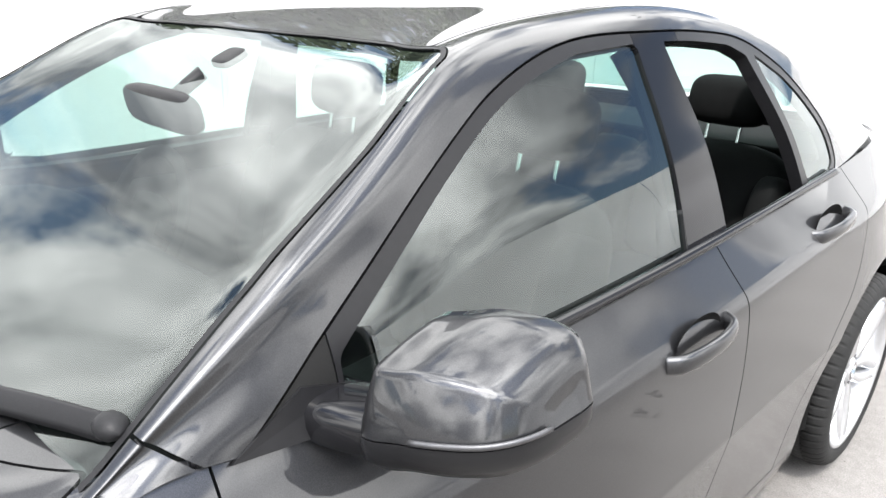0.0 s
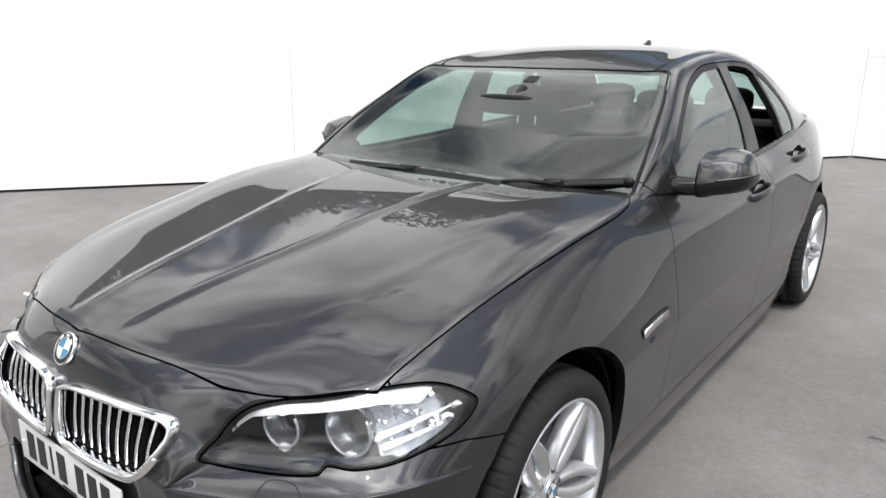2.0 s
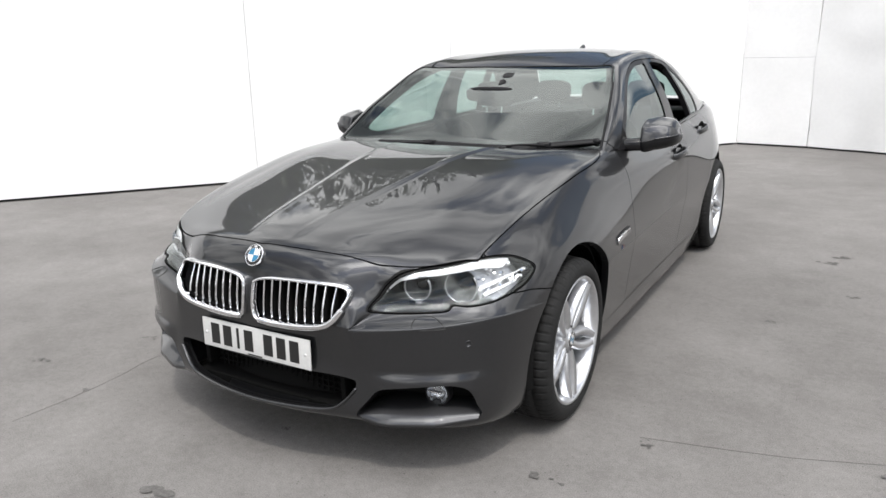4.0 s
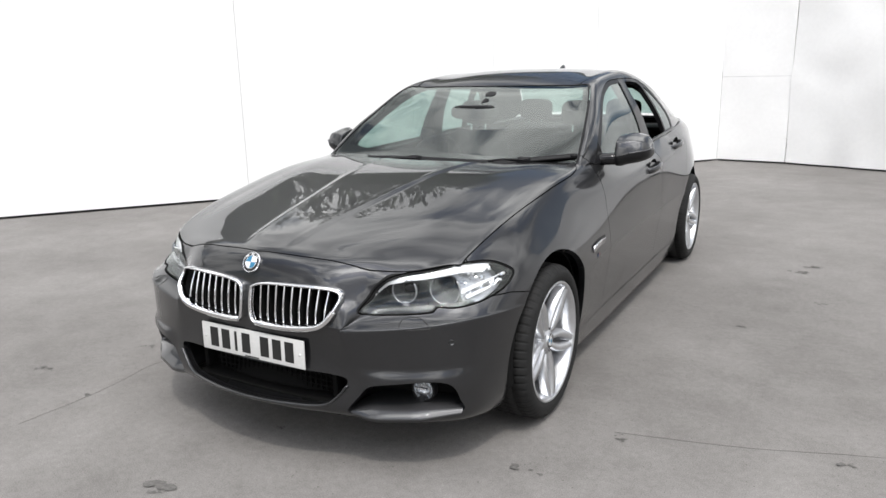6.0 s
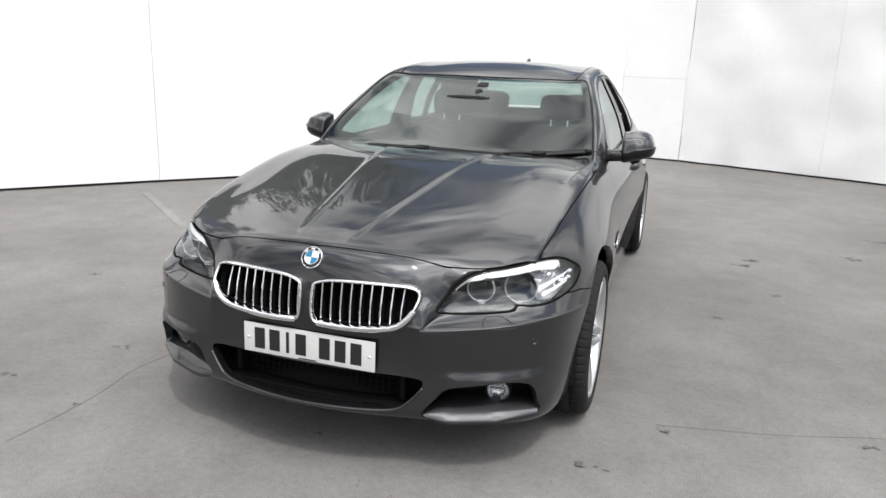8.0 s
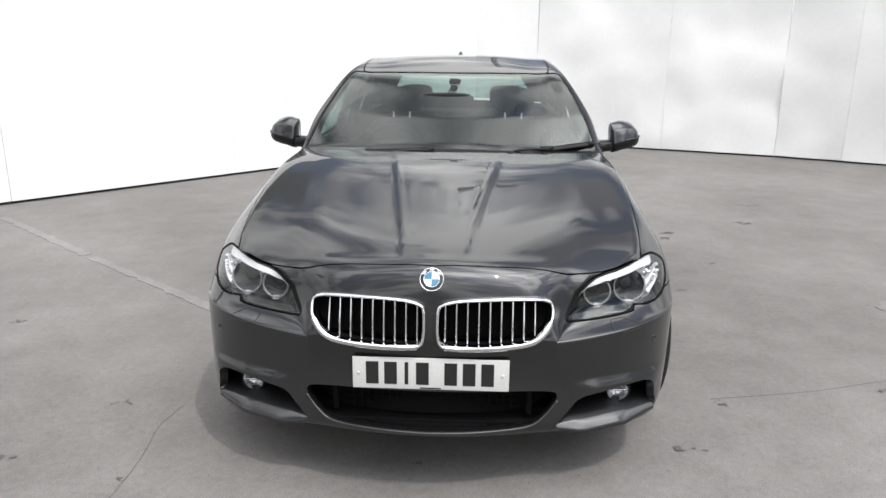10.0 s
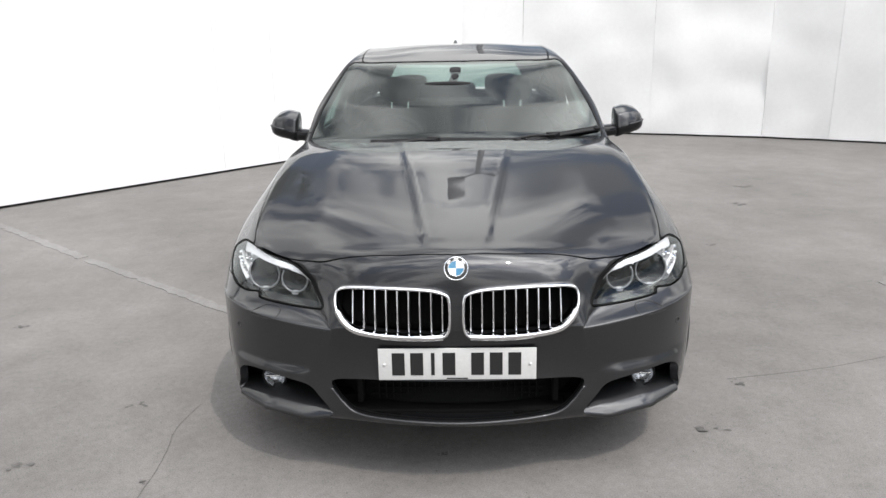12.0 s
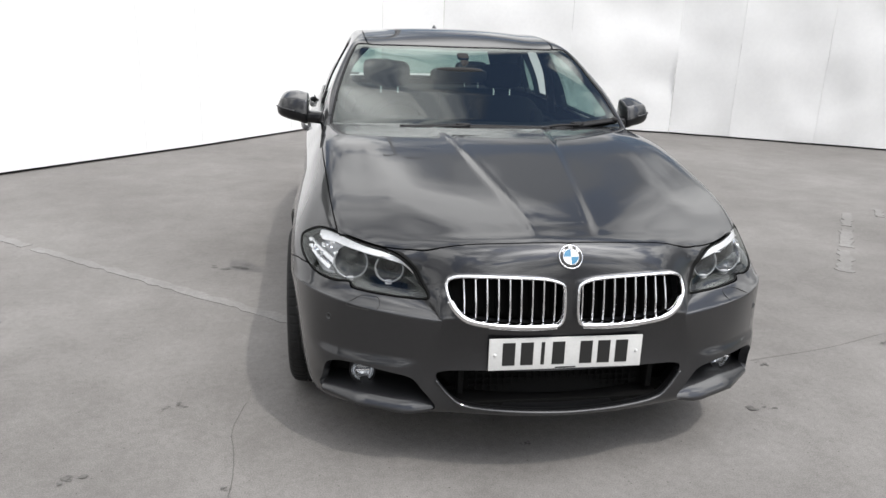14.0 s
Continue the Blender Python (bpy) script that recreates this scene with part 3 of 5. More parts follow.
def full_cage(half_points, half_faces):
    """Adds the mirror image; points on the middle plane are shared."""
    W, other = list(half_points), {}
    for i, p in enumerate(half_points):
        if abs(p[0]) < 1e-6:
            other[i] = i
        else:
            other[i] = len(W)
            W.append((-p[0], p[1], p[2]))
    return W, half_faces + [tuple(other[i] for i in reversed(q)) for q in half_faces], other


def lower_skin():
    P, F = [], []
    idx = {}
    for i, line in enumerate(LINES):
        for j, p in enumerate(line):
            idx[i, j] = len(P)
            P.append(p)
    for i in range(len(LINES) - 1):
        for j in range(len(LINES[0]) - 1):
            F.append((idx[i, j], idx[i, j + 1], idx[i + 1, j + 1], idx[i + 1, j]))
    top = LINES[-1]
    hood = {(0, c): idx[7, c] for c in range(6)}
    for r in range(1, 6):
        e = top[5 + r]
        hood[r, 5] = idx[7, 5 + r]
        for c, f in enumerate(HOOD_FRAC):
            yc, zc = HOOD_MID[r]
            hood[r, c] = len(P)
            P.append((f * e[0], yc + (e[1] - yc) * f ** 2, e[2] + (zc - e[2]) * (1 - f ** HOOD_EDGE[r])))
    for r in range(5):
        for c in range(5):
            F.append((hood[r, c], hood[r, c + 1], hood[r + 1, c + 1], hood[r + 1, c]))
    deck = {(2, 2): idx[7, 18], (2, 1): idx[7, 19], (2, 0): idx[7, 20], (1, 2): idx[7, 17], (0, 2): idx[7, 16]}
    for r, y in ((0, 3.45), (1, 3.74)):
        e = top[16 + r]
        for c, f in ((0, 0.0), (1, 0.5)):
            deck[r, c] = len(P)
            P.append((f * e[0], y, e[2] + 0.02 * (1 - f)))
    for r in range(2):
        for c in range(2):
            F.append((deck[r, c], deck[r, c + 1], deck[r + 1, c + 1], deck[r + 1, c]))
    W, G, other = full_cage(P, F)
    creases = []
    for j in range(9, 16):
        a, b = idx[6, j], idx[6, j + 1]
        creases += [(a, b, 0.45), (other[a], other[b], 0.45)]
    for j in range(3, 5):
        a, b = idx[3, j], idx[3, j + 1]
        creases += [(a, b, 1.0), (other[a], other[b], 1.0)]
        a, b = idx[2, j], idx[2, j + 1]
        creases += [(a, b, 0.6), (other[a], other[b], 0.6)]
    for i in (3, 4):
        a, b = idx[i, 3], idx[i + 1, 3]
        creases += [(a, b, 0.9), (other[a], other[b], 0.9)]
    return refined(W, G, 4, creases, 2)


# rows of the cabin: middle (y, z), pillar or rail (x, y, z), belt (x, y, z)
CABIN = [
    (0.60, 0.940, 0.770, 0.72, 0.965, 0.787, 0.75, 0.950),
    (0.72, 0.990, 0.757, 0.80, 1.012, 0.790, 0.84, 0.992),
    (1.04, 1.135, 0.735, 1.005, 1.135, 0.812, 1.05, 0.972),
    (1.29, 1.256, 0.686, 1.232, 1.252, 0.815, 1.28, 0.968),
    (1.535, 1.368, 0.624, 1.46, 1.368, 0.817, 1.50, 0.974),
    (1.80, 1.440, 0.602, 1.78, 1.414, 0.817, 1.78, 0.982),
    (2.10, 1.464, 0.600, 2.10, 1.433, 0.815, 2.10, 0.996),
    (2.45, 1.452, 0.588, 2.42, 1.412, 0.808, 2.42, 1.009),
    (2.76, 1.398, 0.612, 2.70, 1.342, 0.80, 2.65, 1.020),
    (3.10, 1.27, 0.640, 3.00, 1.215, 0.777, 2.90, 1.030),
    (3.42, 1.10, 0.665, 3.30, 1.09, 0.725, 3.25, 1.052),
]


def cabin_skin():
    P, F, idx = [], [], {}
    for r, (yc, zc, xp, yp, zp, xb, yb, zb) in enumerate(CABIN):
        for c, f in enumerate((0.0, 0.3, 0.58, 0.82, 1.0)):
            idx[r, c] = len(P)
            P.append((f * xp, yc + (yp - yc) * f ** 2, zp + (zc - zp) * (1 - f ** 2.4)))
        for c, t in ((5, 0.22), (6, 0.6), (7, 1.0)):
            idx[r, c] = len(P)
            g = 0.027 * math.sin(math.pi * t) * min(1, (zp - zb) / 0.3)
            P.append((xp + (xb - xp) * t + g, yp + (yb - yp) * t, zp + (zb - zp) * t))
    for r in range(len(CABIN) - 1):
        for c in range(7):
            F.append((idx[r, c], idx[r, c + 1], idx[r + 1, c + 1], idx[r + 1, c]))
    W, G, _ = full_cage(P, F)
    return refined(W, G, 4)


def right_half(geo):
    V, F = geo
    V = np.array(V)
    V[np.abs(V[:, 0]) < 2e-4, 0] = 0
    F = [q for q in F if sum(V[i][0] for i in q) > 1e-6]
    used = sorted({i for q in F for i in q})
    at = {i: k for k, i in enumerate(used)}
    return V[used], [tuple(at[i] for i in q) for q in F]


def side(V):
    return V[:, 1:3]


def plan(V):
    return V[:, :2]


def face_on(V):
    return V[:, [0, 2]]


def oblique(V):
    return np.stack([(V[:, 0] + V[:, 1]) * 0.7071, V[:, 2]], 1)


def islands(geo):
    """The separate pieces of a surface, largest first."""
    V, F = geo
    root = list(range(len(V)))

    def find(i):
        while root[i] != i:
            root[i] = root[root[i]]
            i = root[i]
        return i

    for q in F:
        for i in q[1:]:
            root[find(i)] = find(q[0])
    sets = {}
    for q in F:
        sets.setdefault(find(q[0]), []).append(q)
    out = []
    for fs in sorted(sets.values(), key=len, reverse=True):
        used = sorted({i for q in fs for i in q})
        at = {i: k for k, i in enumerate(used)}
        out.append((np.asarray(V)[used], [tuple(at[i] for i in q) for q in fs]))
    return out


class Skin:
    """A half surface from which panels are cut, one after the other, with a gap between them."""

    def __init__(self, geo):
        self.geo = geo

    def take(self, view, outline, gap=0.004, where=None):
        V = np.asarray(self.geo[0], float)
        f = inside(view(V), outline)
        if where is not None:
            f = np.minimum(f, where(V))
        got = keep(self.geo, f - gap / 2)
        self.geo = keep(self.geo, -f - gap / 2)
        return got


car = tagged(new("car"), "dark graphite metallic four-door saloon with silver wheels", "car")


def pair(name, geo, mat, parent=None, label=""):
    """A part on each side of the car."""
    return part(name, geo, mat, parent or car, label), part(name, mirrored(geo), mat, parent or car, label)


lower = Skin(right_half(lower_skin()))
cabin = Skin(right_half(cabin_skin()))

HOOD_LINE = spline([(0, -0.688), (0.20, -0.665), (0.40, -0.620), (0.50, -0.583), (0.56, -0.553), (0.64, -0.502), (0.735, -0.425)], 6)
HOOD_SIDE = spline([(0.749, -0.33), (0.760, -0.22), (0.769, -0.096), (0.777, 0.03), (0.787, 0.20), (0.793, 0.335), (0.796, 0.46), (0.794, 0.56), (0.788, 0.64), (0.775, 0.71), (0.740, 0.782)], 5)
hood_outline = np.vstack([[(-0.2, -0.688)], HOOD_LINE, HOOD_SIDE, spline([(0.735, 0.784), (0.70, 0.754), (0.62, 0.707), (0.50, 0.669), (0.35, 0.644), (0.0, 0.634), (-0.2, 0.634)], 4)[1:]])

# the hood's sheet and the nose before it are smooth: each point lies on the curved sheet that best suits its surroundings
def eased(u, v, h, at, src, reach):
    """Heights h over the plane (u, v), each replaced by a local quadratic fit; mirrored in u = 0."""
    su, sv, sh = (np.concatenate([q[src], s * q[src]]) for q, s in ((u, -1), (v, 1), (h, 1)))
    out = h.copy()
    todo = np.flatnonzero(at)
    for k in range(0, len(todo), 400):
        i = todo[k:k + 400]
        du, dv = su[None] - u[i, None], sv[None] - v[i, None]
        w = np.exp(-(du ** 2 + dv ** 2) / (2 * reach ** 2))
        A = np.stack([np.ones_like(du), du, dv, du * du, du * dv, dv * dv], 2)
        M = np.einsum("nk,nka,nkb->nab", w, A, A) + 1e-9 * np.eye(6)
        out[i] = np.linalg.solve(M, np.einsum("nk,nka,k->na", w, A, sh)[..., None])[:, 0, 0]
    return out


def smooth_step(t):
    t = np.clip(t, 0, 1)
    return t * t * (3 - 2 * t)


HV = np.array(lower.geo[0])
deep = np.where(HV[:, 2] > 0.70, inside(plan(HV), hood_outline), -1.0)
on = deep > -0.004
thin = np.zeros(len(HV), bool)
thin[np.flatnonzero(on)[::6]] = True
flat = eased(HV[:, 0], HV[:, 1], HV[:, 2], on, thin, 0.12)
HV[:, 2] += np.where(on, smooth_step((deep + 0.004) / 0.03) * (flat - HV[:, 2]), 0)
# the nose, seen along its slope
nose = (HV[:, 1] < -0.40) & (HV[:, 0] < 0.54) & (HV[:, 2] > 0.63) & (deep < 0.07)
s_, h_ = (HV[:, 1] + HV[:, 2]) * 0.7071, (HV[:, 2] - HV[:, 1]) * 0.7071
thin[:] = False
near = (HV[:, 1] < -0.30) & (HV[:, 0] < 0.70) & (HV[:, 2] > 0.56)
thin[np.flatnonzero(near)[::5]] = True
flat = eased(HV[:, 0], s_, h_, nose, thin, 0.060)
fade = smooth_step((HV[:, 2] - 0.63) / 0.05) * smooth_step((0.07 - deep) / 0.06) * smooth_step((0.54 - HV[:, 0]) / 0.10)
shift = np.where(nose, fade * (flat - h_), 0)
HV[:, 1] -= shift * 0.7071
HV[:, 2] += shift * 0.7071
# a raised middle between two ridges that spread towards the windscreen
ridge = 0.095 + 0.20 * np.clip((HV[:, 1] + 0.65) / 1.45, 0, 1)
calm = smooth_step((HV[:, 1] + 0.68) / 0.12) * smooth_step((0.86 - HV[:, 1]) / 0.12) * smooth_step(deep / 0.06)
off = HV[:, 0] - ridge
HV[:, 2] += calm * (0.0055 / (1 + np.exp(np.clip(off / 0.009, -30, 30))) + 0.0036 * np.exp(-(off / 0.012) ** 2))
d2 = HV[:, 0] - (0.50 + 0.12 * np.clip((HV[:, 1] + 0.5) / 1.3, 0, 1))
HV[:, 2] += calm * smooth_step((HV[:, 1] + 0.62) / 0.4) * 0.005 * np.exp(-(d2 / 0.12) ** 2)
# a lip over the fog lamp recess
lip = smooth_step((0.420 - HV[:, 2]) / 0.022) * smooth_step((HV[:, 2] - 0.30) / 0.06)
HV[:, 1] -= np.where(HV[:, 1] < -0.3, 0.014 * lip * smooth_step((HV[:, 0] - 0.46) / 0.10) * smooth_step((0.85 - HV[:, 0]) / 0.07), 0)
# the fender's crest over the wheel
crest = smooth_step((HV[:, 0] - 0.62) / 0.14) * smooth_step((HV[:, 2] - 0.60) / 0.14) * smooth_step((HV[:, 1] + 0.42) / 0.30) * smooth_step((0.72 - HV[:, 1]) / 0.40)
HV[:, 2] += 0.008 * crest
lower.geo = (HV, lower.geo[1])

# wheel arches
ARCH_F, ARCH_R = 0.378, 0.374
for yc, rr in ((0.072, ARCH_F), (2.992, ARCH_R)):
    V = np.asarray(lower.geo[0])
    hole = rr * (1 - np.hypot((V[:, 1] - yc) / (rr + 0.020), (V[:, 2] - 0.345) / rr))
    lower.geo = keep(lower.geo, -np.where(V[:, 0] > 0.5, hole, -1.0))

back = keep(lower.geo, np.minimum(np.asarray(lower.geo[0])[:, 1] + 0.30, 3.9 - np.asarray(lower.geo[0])[:, 1]))
part("inner_structure", welded(shifted(back, -0.032)), DARK, car)
hood_geo = lower.take(plan, hood_outline, where=lambda V: V[:, 2] - 0.70)

HEADLIGHT = spline([(-0.150, 0.612), (-0.117, 0.662), (-0.086, 0.701), (-0.045, 0.733), (0.02, 0.748), (0.10, 0.757), (0.226, 0.772), (0.34, 0.765), (0.425, 0.730), (0.435, 0.705), (0.38, 0.668),
                    (0.27, 0.640), (0.17, 0.630), (0.11, 0.634), (0.075, 0.618)], 5, True)
lamp_geo = lower.take(oblique, HEADLIGHT, where=lambda V: np.minimum(V[:, 0] - 0.4, -V[:, 1] + 0.0))

KIDNEY = spline([(0.022, 0.645), (0.024, 0.672), (0.034, 0.690), (0.087, 0.704), (0.20, 0.709), (0.31, 0.708), (0.372, 0.700), (0.396, 0.680), (0.392, 0.640), (0.366, 0.600), (0.325, 0.574), (0.236, 0.557), (0.125, 0.551), (0.055, 0.551), (0.030, 0.564), (0.022, 0.600)], 4, True)
kidney_geo = lower.take(face_on, KIDNEY, 0.0, where=lambda V: -V[:, 1] - 0.4)
INTAKE = np.vstack([[(-0.1, 0.388)], spline([(0.30, 0.388), (0.40, 0.384), (0.425, 0.365), (0.385, 0.305), (0.33, 0.272), (0.20, 0.263)], 5), [(-0.1, 0.262)]])
intake_geo = lower.take(face_on, INTAKE, 0.0, where=lambda V: -V[:, 1] - 0.4)
FOGPOCKET = spline([(0.425, 0.252), (0.470, 0.318), (0.515, 0.362), (0.62, 0.379), (0.725, 0.383), (0.777, 0.362), (0.792, 0.305), (0.792, 0.252), (0.65, 0.238), (0.51, 0.236)], 5, True)
pocket_geo = lower.take(face_on, FOGPOCKET, 0.0, where=lambda V: -V[:, 1] - 0.3)

FRONT_DOOR = np.vstack([spline([(0.900, 1.2), (0.892, 0.94), (0.860, 0.82), (0.855, 0.60), (0.860, 0.35), (0.864, 0.243)], 5), [(1.4, 0.243)],
                        spline([(1.965, 0.243), (1.985, 0.35), (2.035, 0.65), (2.04, 0.80), (2.02, 0.95), (2.02, 1.2)], 5)])
fdoor_geo = lower.take(side, FRONT_DOOR, where=lambda V: V[:, 0] - 0.5)
REAR_DOOR = np.vstack([[(1.93, 1.2), (1.93, 0.243)], spline([(2.475, 0.243), (2.50, 0.38), (2.60, 0.58), (2.72, 0.72), (2.79, 0.88), (2.80, 1.0), (2.79, 1.2)], 5)])
rdoor_geo = lower.take(side, REAR_DOOR, where=lambda V: V[:, 0] - 0.5)
SILL = [(0.30, 0.241), (2.75, 0.241), (2.75, 0.0), (0.30, 0.0)]
sill_geo = lower.take(side, SILL, where=lambda V: V[:, 0] - 0.5)
FENDER = [(-0.6, 0.66), (-0.30, 0.648), (-0.1, 0.605), (0.0, 0.60), (0.0, 0.1), (0.9, 0.1), (0.9, 1.2), (-0.6, 1.2)]
fender_geo = lower.take(side, FENDER, where=lambda V: np.minimum(V[:, 0] - 0.60, np.minimum(V[:, 1] + 0.42 + (V[:, 2] - 0.7) * -0.3, 2.0)))
QUARTER = [(2.3, 0.1), (3.62, 0.1), (3.62, 0.70), (3.85, 0.80), (3.85, 1.2), (2.3, 1.2)]
quarter_geo = lower.take(side, QUARTER, where=lambda V: V[:, 0] - 0.55)
rear_geo = keep(lower.geo, np.asarray(lower.geo[0])[:, 1] - 2.5)
bumper_geo = keep(lower.geo, 1.0 - np.asarray(lower.geo[0])[:, 1])

hood = part("hood", welded(flanged(hood_geo)), PAINT, car)
bumper_bits = islands(bumper_geo)
bumper = part("front_bumper", welded(flanged(bumper_bits[0], 0.03)), PAINT, car)
for bit in bumper_bits[1:]:
    pair("bumper_end", flanged(bit, 0.02), PAINT)
part("rear_body", welded(flanged(rear_geo)), PAINT, car)
fenders = pair("front_fender", flanged(fender_geo, 0.03), PAINT)
fdoors = pair("front_door", flanged(fdoor_geo), PAINT)
rdoors = pair("rear_door", flanged(rdoor_geo), PAINT)
pair("sill", flanged(sill_geo, 0.03), PAINT)
pair("rear_quarter", flanged(quarter_geo, 0.03), PAINT)

# glass and pillars
SCREEN_OUT = [(-0.2, 0.50), (0.60, 0.56), (0.764, 0.70), (0.757, 0.79), (0.722, 1.012), (0.672, 1.242), (0.614, 1.438), (0.590, 1.464), (0.42, 1.502), (0.2, 1.524), (-0.2, 1.533)]
SCREEN_IN = [(-0.2, 0.50), (0.60, 0.56), (0.754, 0.70), (0.747, 0.79), (0.712, 1.012), (0.662, 1.242), (0.605, 1.432), (0.584, 1.455), (0.42, 1.493), (0.2, 1.516), (-0.2, 1.525)]
low_row = lambda V: 1.75 - V[:, 1]
screen_all = Skin(cabin.take(plan, SCREEN_OUT, 0.003, low_row))
screen_geo = screen_all.take(plan, SCREEN_IN, 0.0)
screen_seal = screen_all.geo
REARWIN = spline([(-0.3, 2.82), (0.42, 2.81), (0.46, 2.87), (0.53, 3.05), (0.58, 3.22), (0.56, 3.32), (0.3, 3.40), (-0.3, 3.40)], 3, True)
rearwin_geo = cabin.take(plan, REARWIN, 0.006, lambda V: V[:, 1] - 2.6)

DLO = np.vstack([[(0.895, 0.90), (2.0, 0.90), (2.66, 0.98)], spline([(2.752, 1.028), (2.768, 1.062), (2.735, 1.165), (2.61, 1.295), (2.43, 1.368), (2.20, 1.390), (1.96, 1.392),
                 (1.72, 1.380), (1.52, 1.328), (1.32, 1.232), (1.12, 1.113), (0.98, 1.020), (0.888, 0.955)], 5)])
dlo_where = lambda V: np.minimum(V[:, 0] - 0.5, 1.0)
CV = np.asarray(cabin.geo[0])
pair("pillar_core", shifted(keep(cabin.geo, np.where(CV[:, 0] > 0.5, 0.022 - np.abs(inside(side(CV), DLO)), -1.0)), -0.016), DARK)
openings = Skin(cabin.take(side, DLO, 0.004, dlo_where))
F_GLASS = np.vstack([[(1.075, 0.90), (1.900, 0.90)], spline([(1.902, 1.00), (1.912, 1.20), (1.915, 1.372)], 4), spline([(1.72, 1.358), (1.53, 1.306), (1.335, 1.212), (1.15, 1.10), (1.08, 1.052)], 5)])
R_OPEN = np.vstack([[(2.080, 0.90), (2.540, 0.90)], spline([(2.528, 1.02), (2.485, 1.16), (2.418, 1.335)], 4), spline([(2.33, 1.360), (2.15, 1.372), (2.015, 1.374)], 4), spline([(2.05, 1.2), (2.075, 1.0)], 4)])
Q_GLASS = np.vstack([[(2.575, 0.95), (2.63, 0.99)], spline([(2.728, 1.038), (2.742, 1.062), (2.71, 1.155), (2.60, 1.272), (2.468, 1.335)], 5), spline([(2.522, 1.16), (2.568, 1.01)], 4)])
fglass_geo = openings.take(side, F_GLASS, 0.0)
ropen_geo = openings.take(side, R_OPEN, 0.0)
qglass_geo = openings.take(side, Q_GLASS, 0.0)
frames_geo = openings.geo
ROOF = [(-0.2, 1.50), (0.545, 1.478), (0.555, 1.60), (0.557, 1.9), (0.557, 2.4), (0.565, 2.72), (0.55, 2.79), (-0.2, 2.81)]
roof_geo = cabin.take(plan, ROOF, 0.007, lambda V: V[:, 2] - 1.2)

screen = part("windscreen", welded(shifted(screen_geo, -0.002)), SCREEN, car, "clear windscreen reflecting clouds")
frit_V = np.asarray(screen_geo[0])
band = 0.030 + 0.055 * np.exp(-((frit_V[:, 1] - 0.74) / 0.10) ** 2)
low_band = 0.775 + 0.09 * (frit_V[:, 0] / 0.7) ** 2 - frit_V[:, 1]
frit_f = np.maximum(band - inside(plan(frit_V), SCREEN_IN), low_band)
part("screen_border", welded(shifted(keep(screen_geo, np.where(frit_V[:, 0] > -1, frit_f, 0)), -0.005)), DARK, screen, "black border printed on the glass")
part("screen_seal", welded(shifted(screen_seal, 0.001)), BLACK, car)
part("rear_window", welded(shifted(rearwin_geo, -0.003)), SIDEGLASS, car)
part("roof", welded(flanged(roof_geo)), PAINT, car)
# the pillar's foot is one piece with the fender, up to a slanting joint
foot_geo = cabin.take(side, [(0.55, 1.235), (0.863, 1.004), (0.932, 0.953), (1.02, 0.885), (0.55, 0.80)], 0.005, lambda V: V[:, 0] - 0.5)
for i, ob in enumerate(pair("fender_top", flanged(foot_geo), PAINT)):
    ob.parent = fenders[i]
pair("side_frame", flanged(cabin.geo), PAINT)
for i, gl in enumerate(pair("window_glass", shifted(fglass_geo, -0.008), SIDEGLASS)):
    gl.parent = fdoors[i]
for i, gl in enumerate(pair("quarter_glass", shifted(qglass_geo, -0.005), SIDEGLASS)):
    gl.parent = rdoors[i]
part("window_glass", mirrored(shifted(ropen_geo, -0.008)), SIDEGLASS, rdoors[1])
FV = np.asarray(frames_geo[0])
mid_post = 0.086 - np.abs(FV[:, 1] - 1.992)
pair("window_frame", flanged(shifted(keep(frames_geo, np.minimum(FV[:, 1] - 1.072, -mid_post)), -0.002), 0.03), SATINBLACK)
pair("pillar_trim", flanged(shifted(keep(frames_geo, mid_post - 0.001), -0.002), 0.03), GLOSSBLACK)
pair("mirror_sail", flanged(shifted(keep(frames_geo, 1.070 - FV[:, 1]), -0.003), 0.03), SEAL_AND_SHADE)
for ob in [o for o in car.children_recursive if o.type == "MESH" and o.data.materials[0] in (SCREEN, SIDEGLASS)]:
    ob.visible_shadow = False

# black weatherstrip along the belt
belt = [(p[0] + 0.004, p[1], p[2] + 0.006) for p in spline([(0.775, 0.875, 0.990), (0.797, 1.05, 0.974), (0.812, 1.30, 0.969), (0.816, 1.75, 0.981), (0.815, 2.10, 0.996), (0.805, 2.55, 1.014), (0.80, 2.72, 1.022)], 8)]
pair("belt_trim", sweep(belt, round_section(0.022, 0.022)), GLOSSBLACK)

# inside walls of the wheel arches, floor pan, and added light blocks behind the nose
def arch_liner(yc):
    V, F = [], []
    n = 20
    for i in range(n + 1):
        a = math.radians(-12 + 204 * i / n)
        for x, r in ((0.885, 0.366), (0.875, 0.39), (0.50, 0.39)):
            V.append((x, yc + r * math.cos(a), 0.345 + r * math.sin(a)))
    for i in range(n):
        for q in range(2):
            F.append((i * 3 + q, i * 3 + 3 + q, i * 3 + 4 + q, i * 3 + 1 + q))
    k = len(V)
    V.append((0.50, yc, 0.25))
    F += [(i * 3 + 2, i * 3 + 5, k) for i in range(n)]
    return V, F


for yc in (0.0, 2.968):
    pair("arch_liner", arch_liner(yc), DARK)
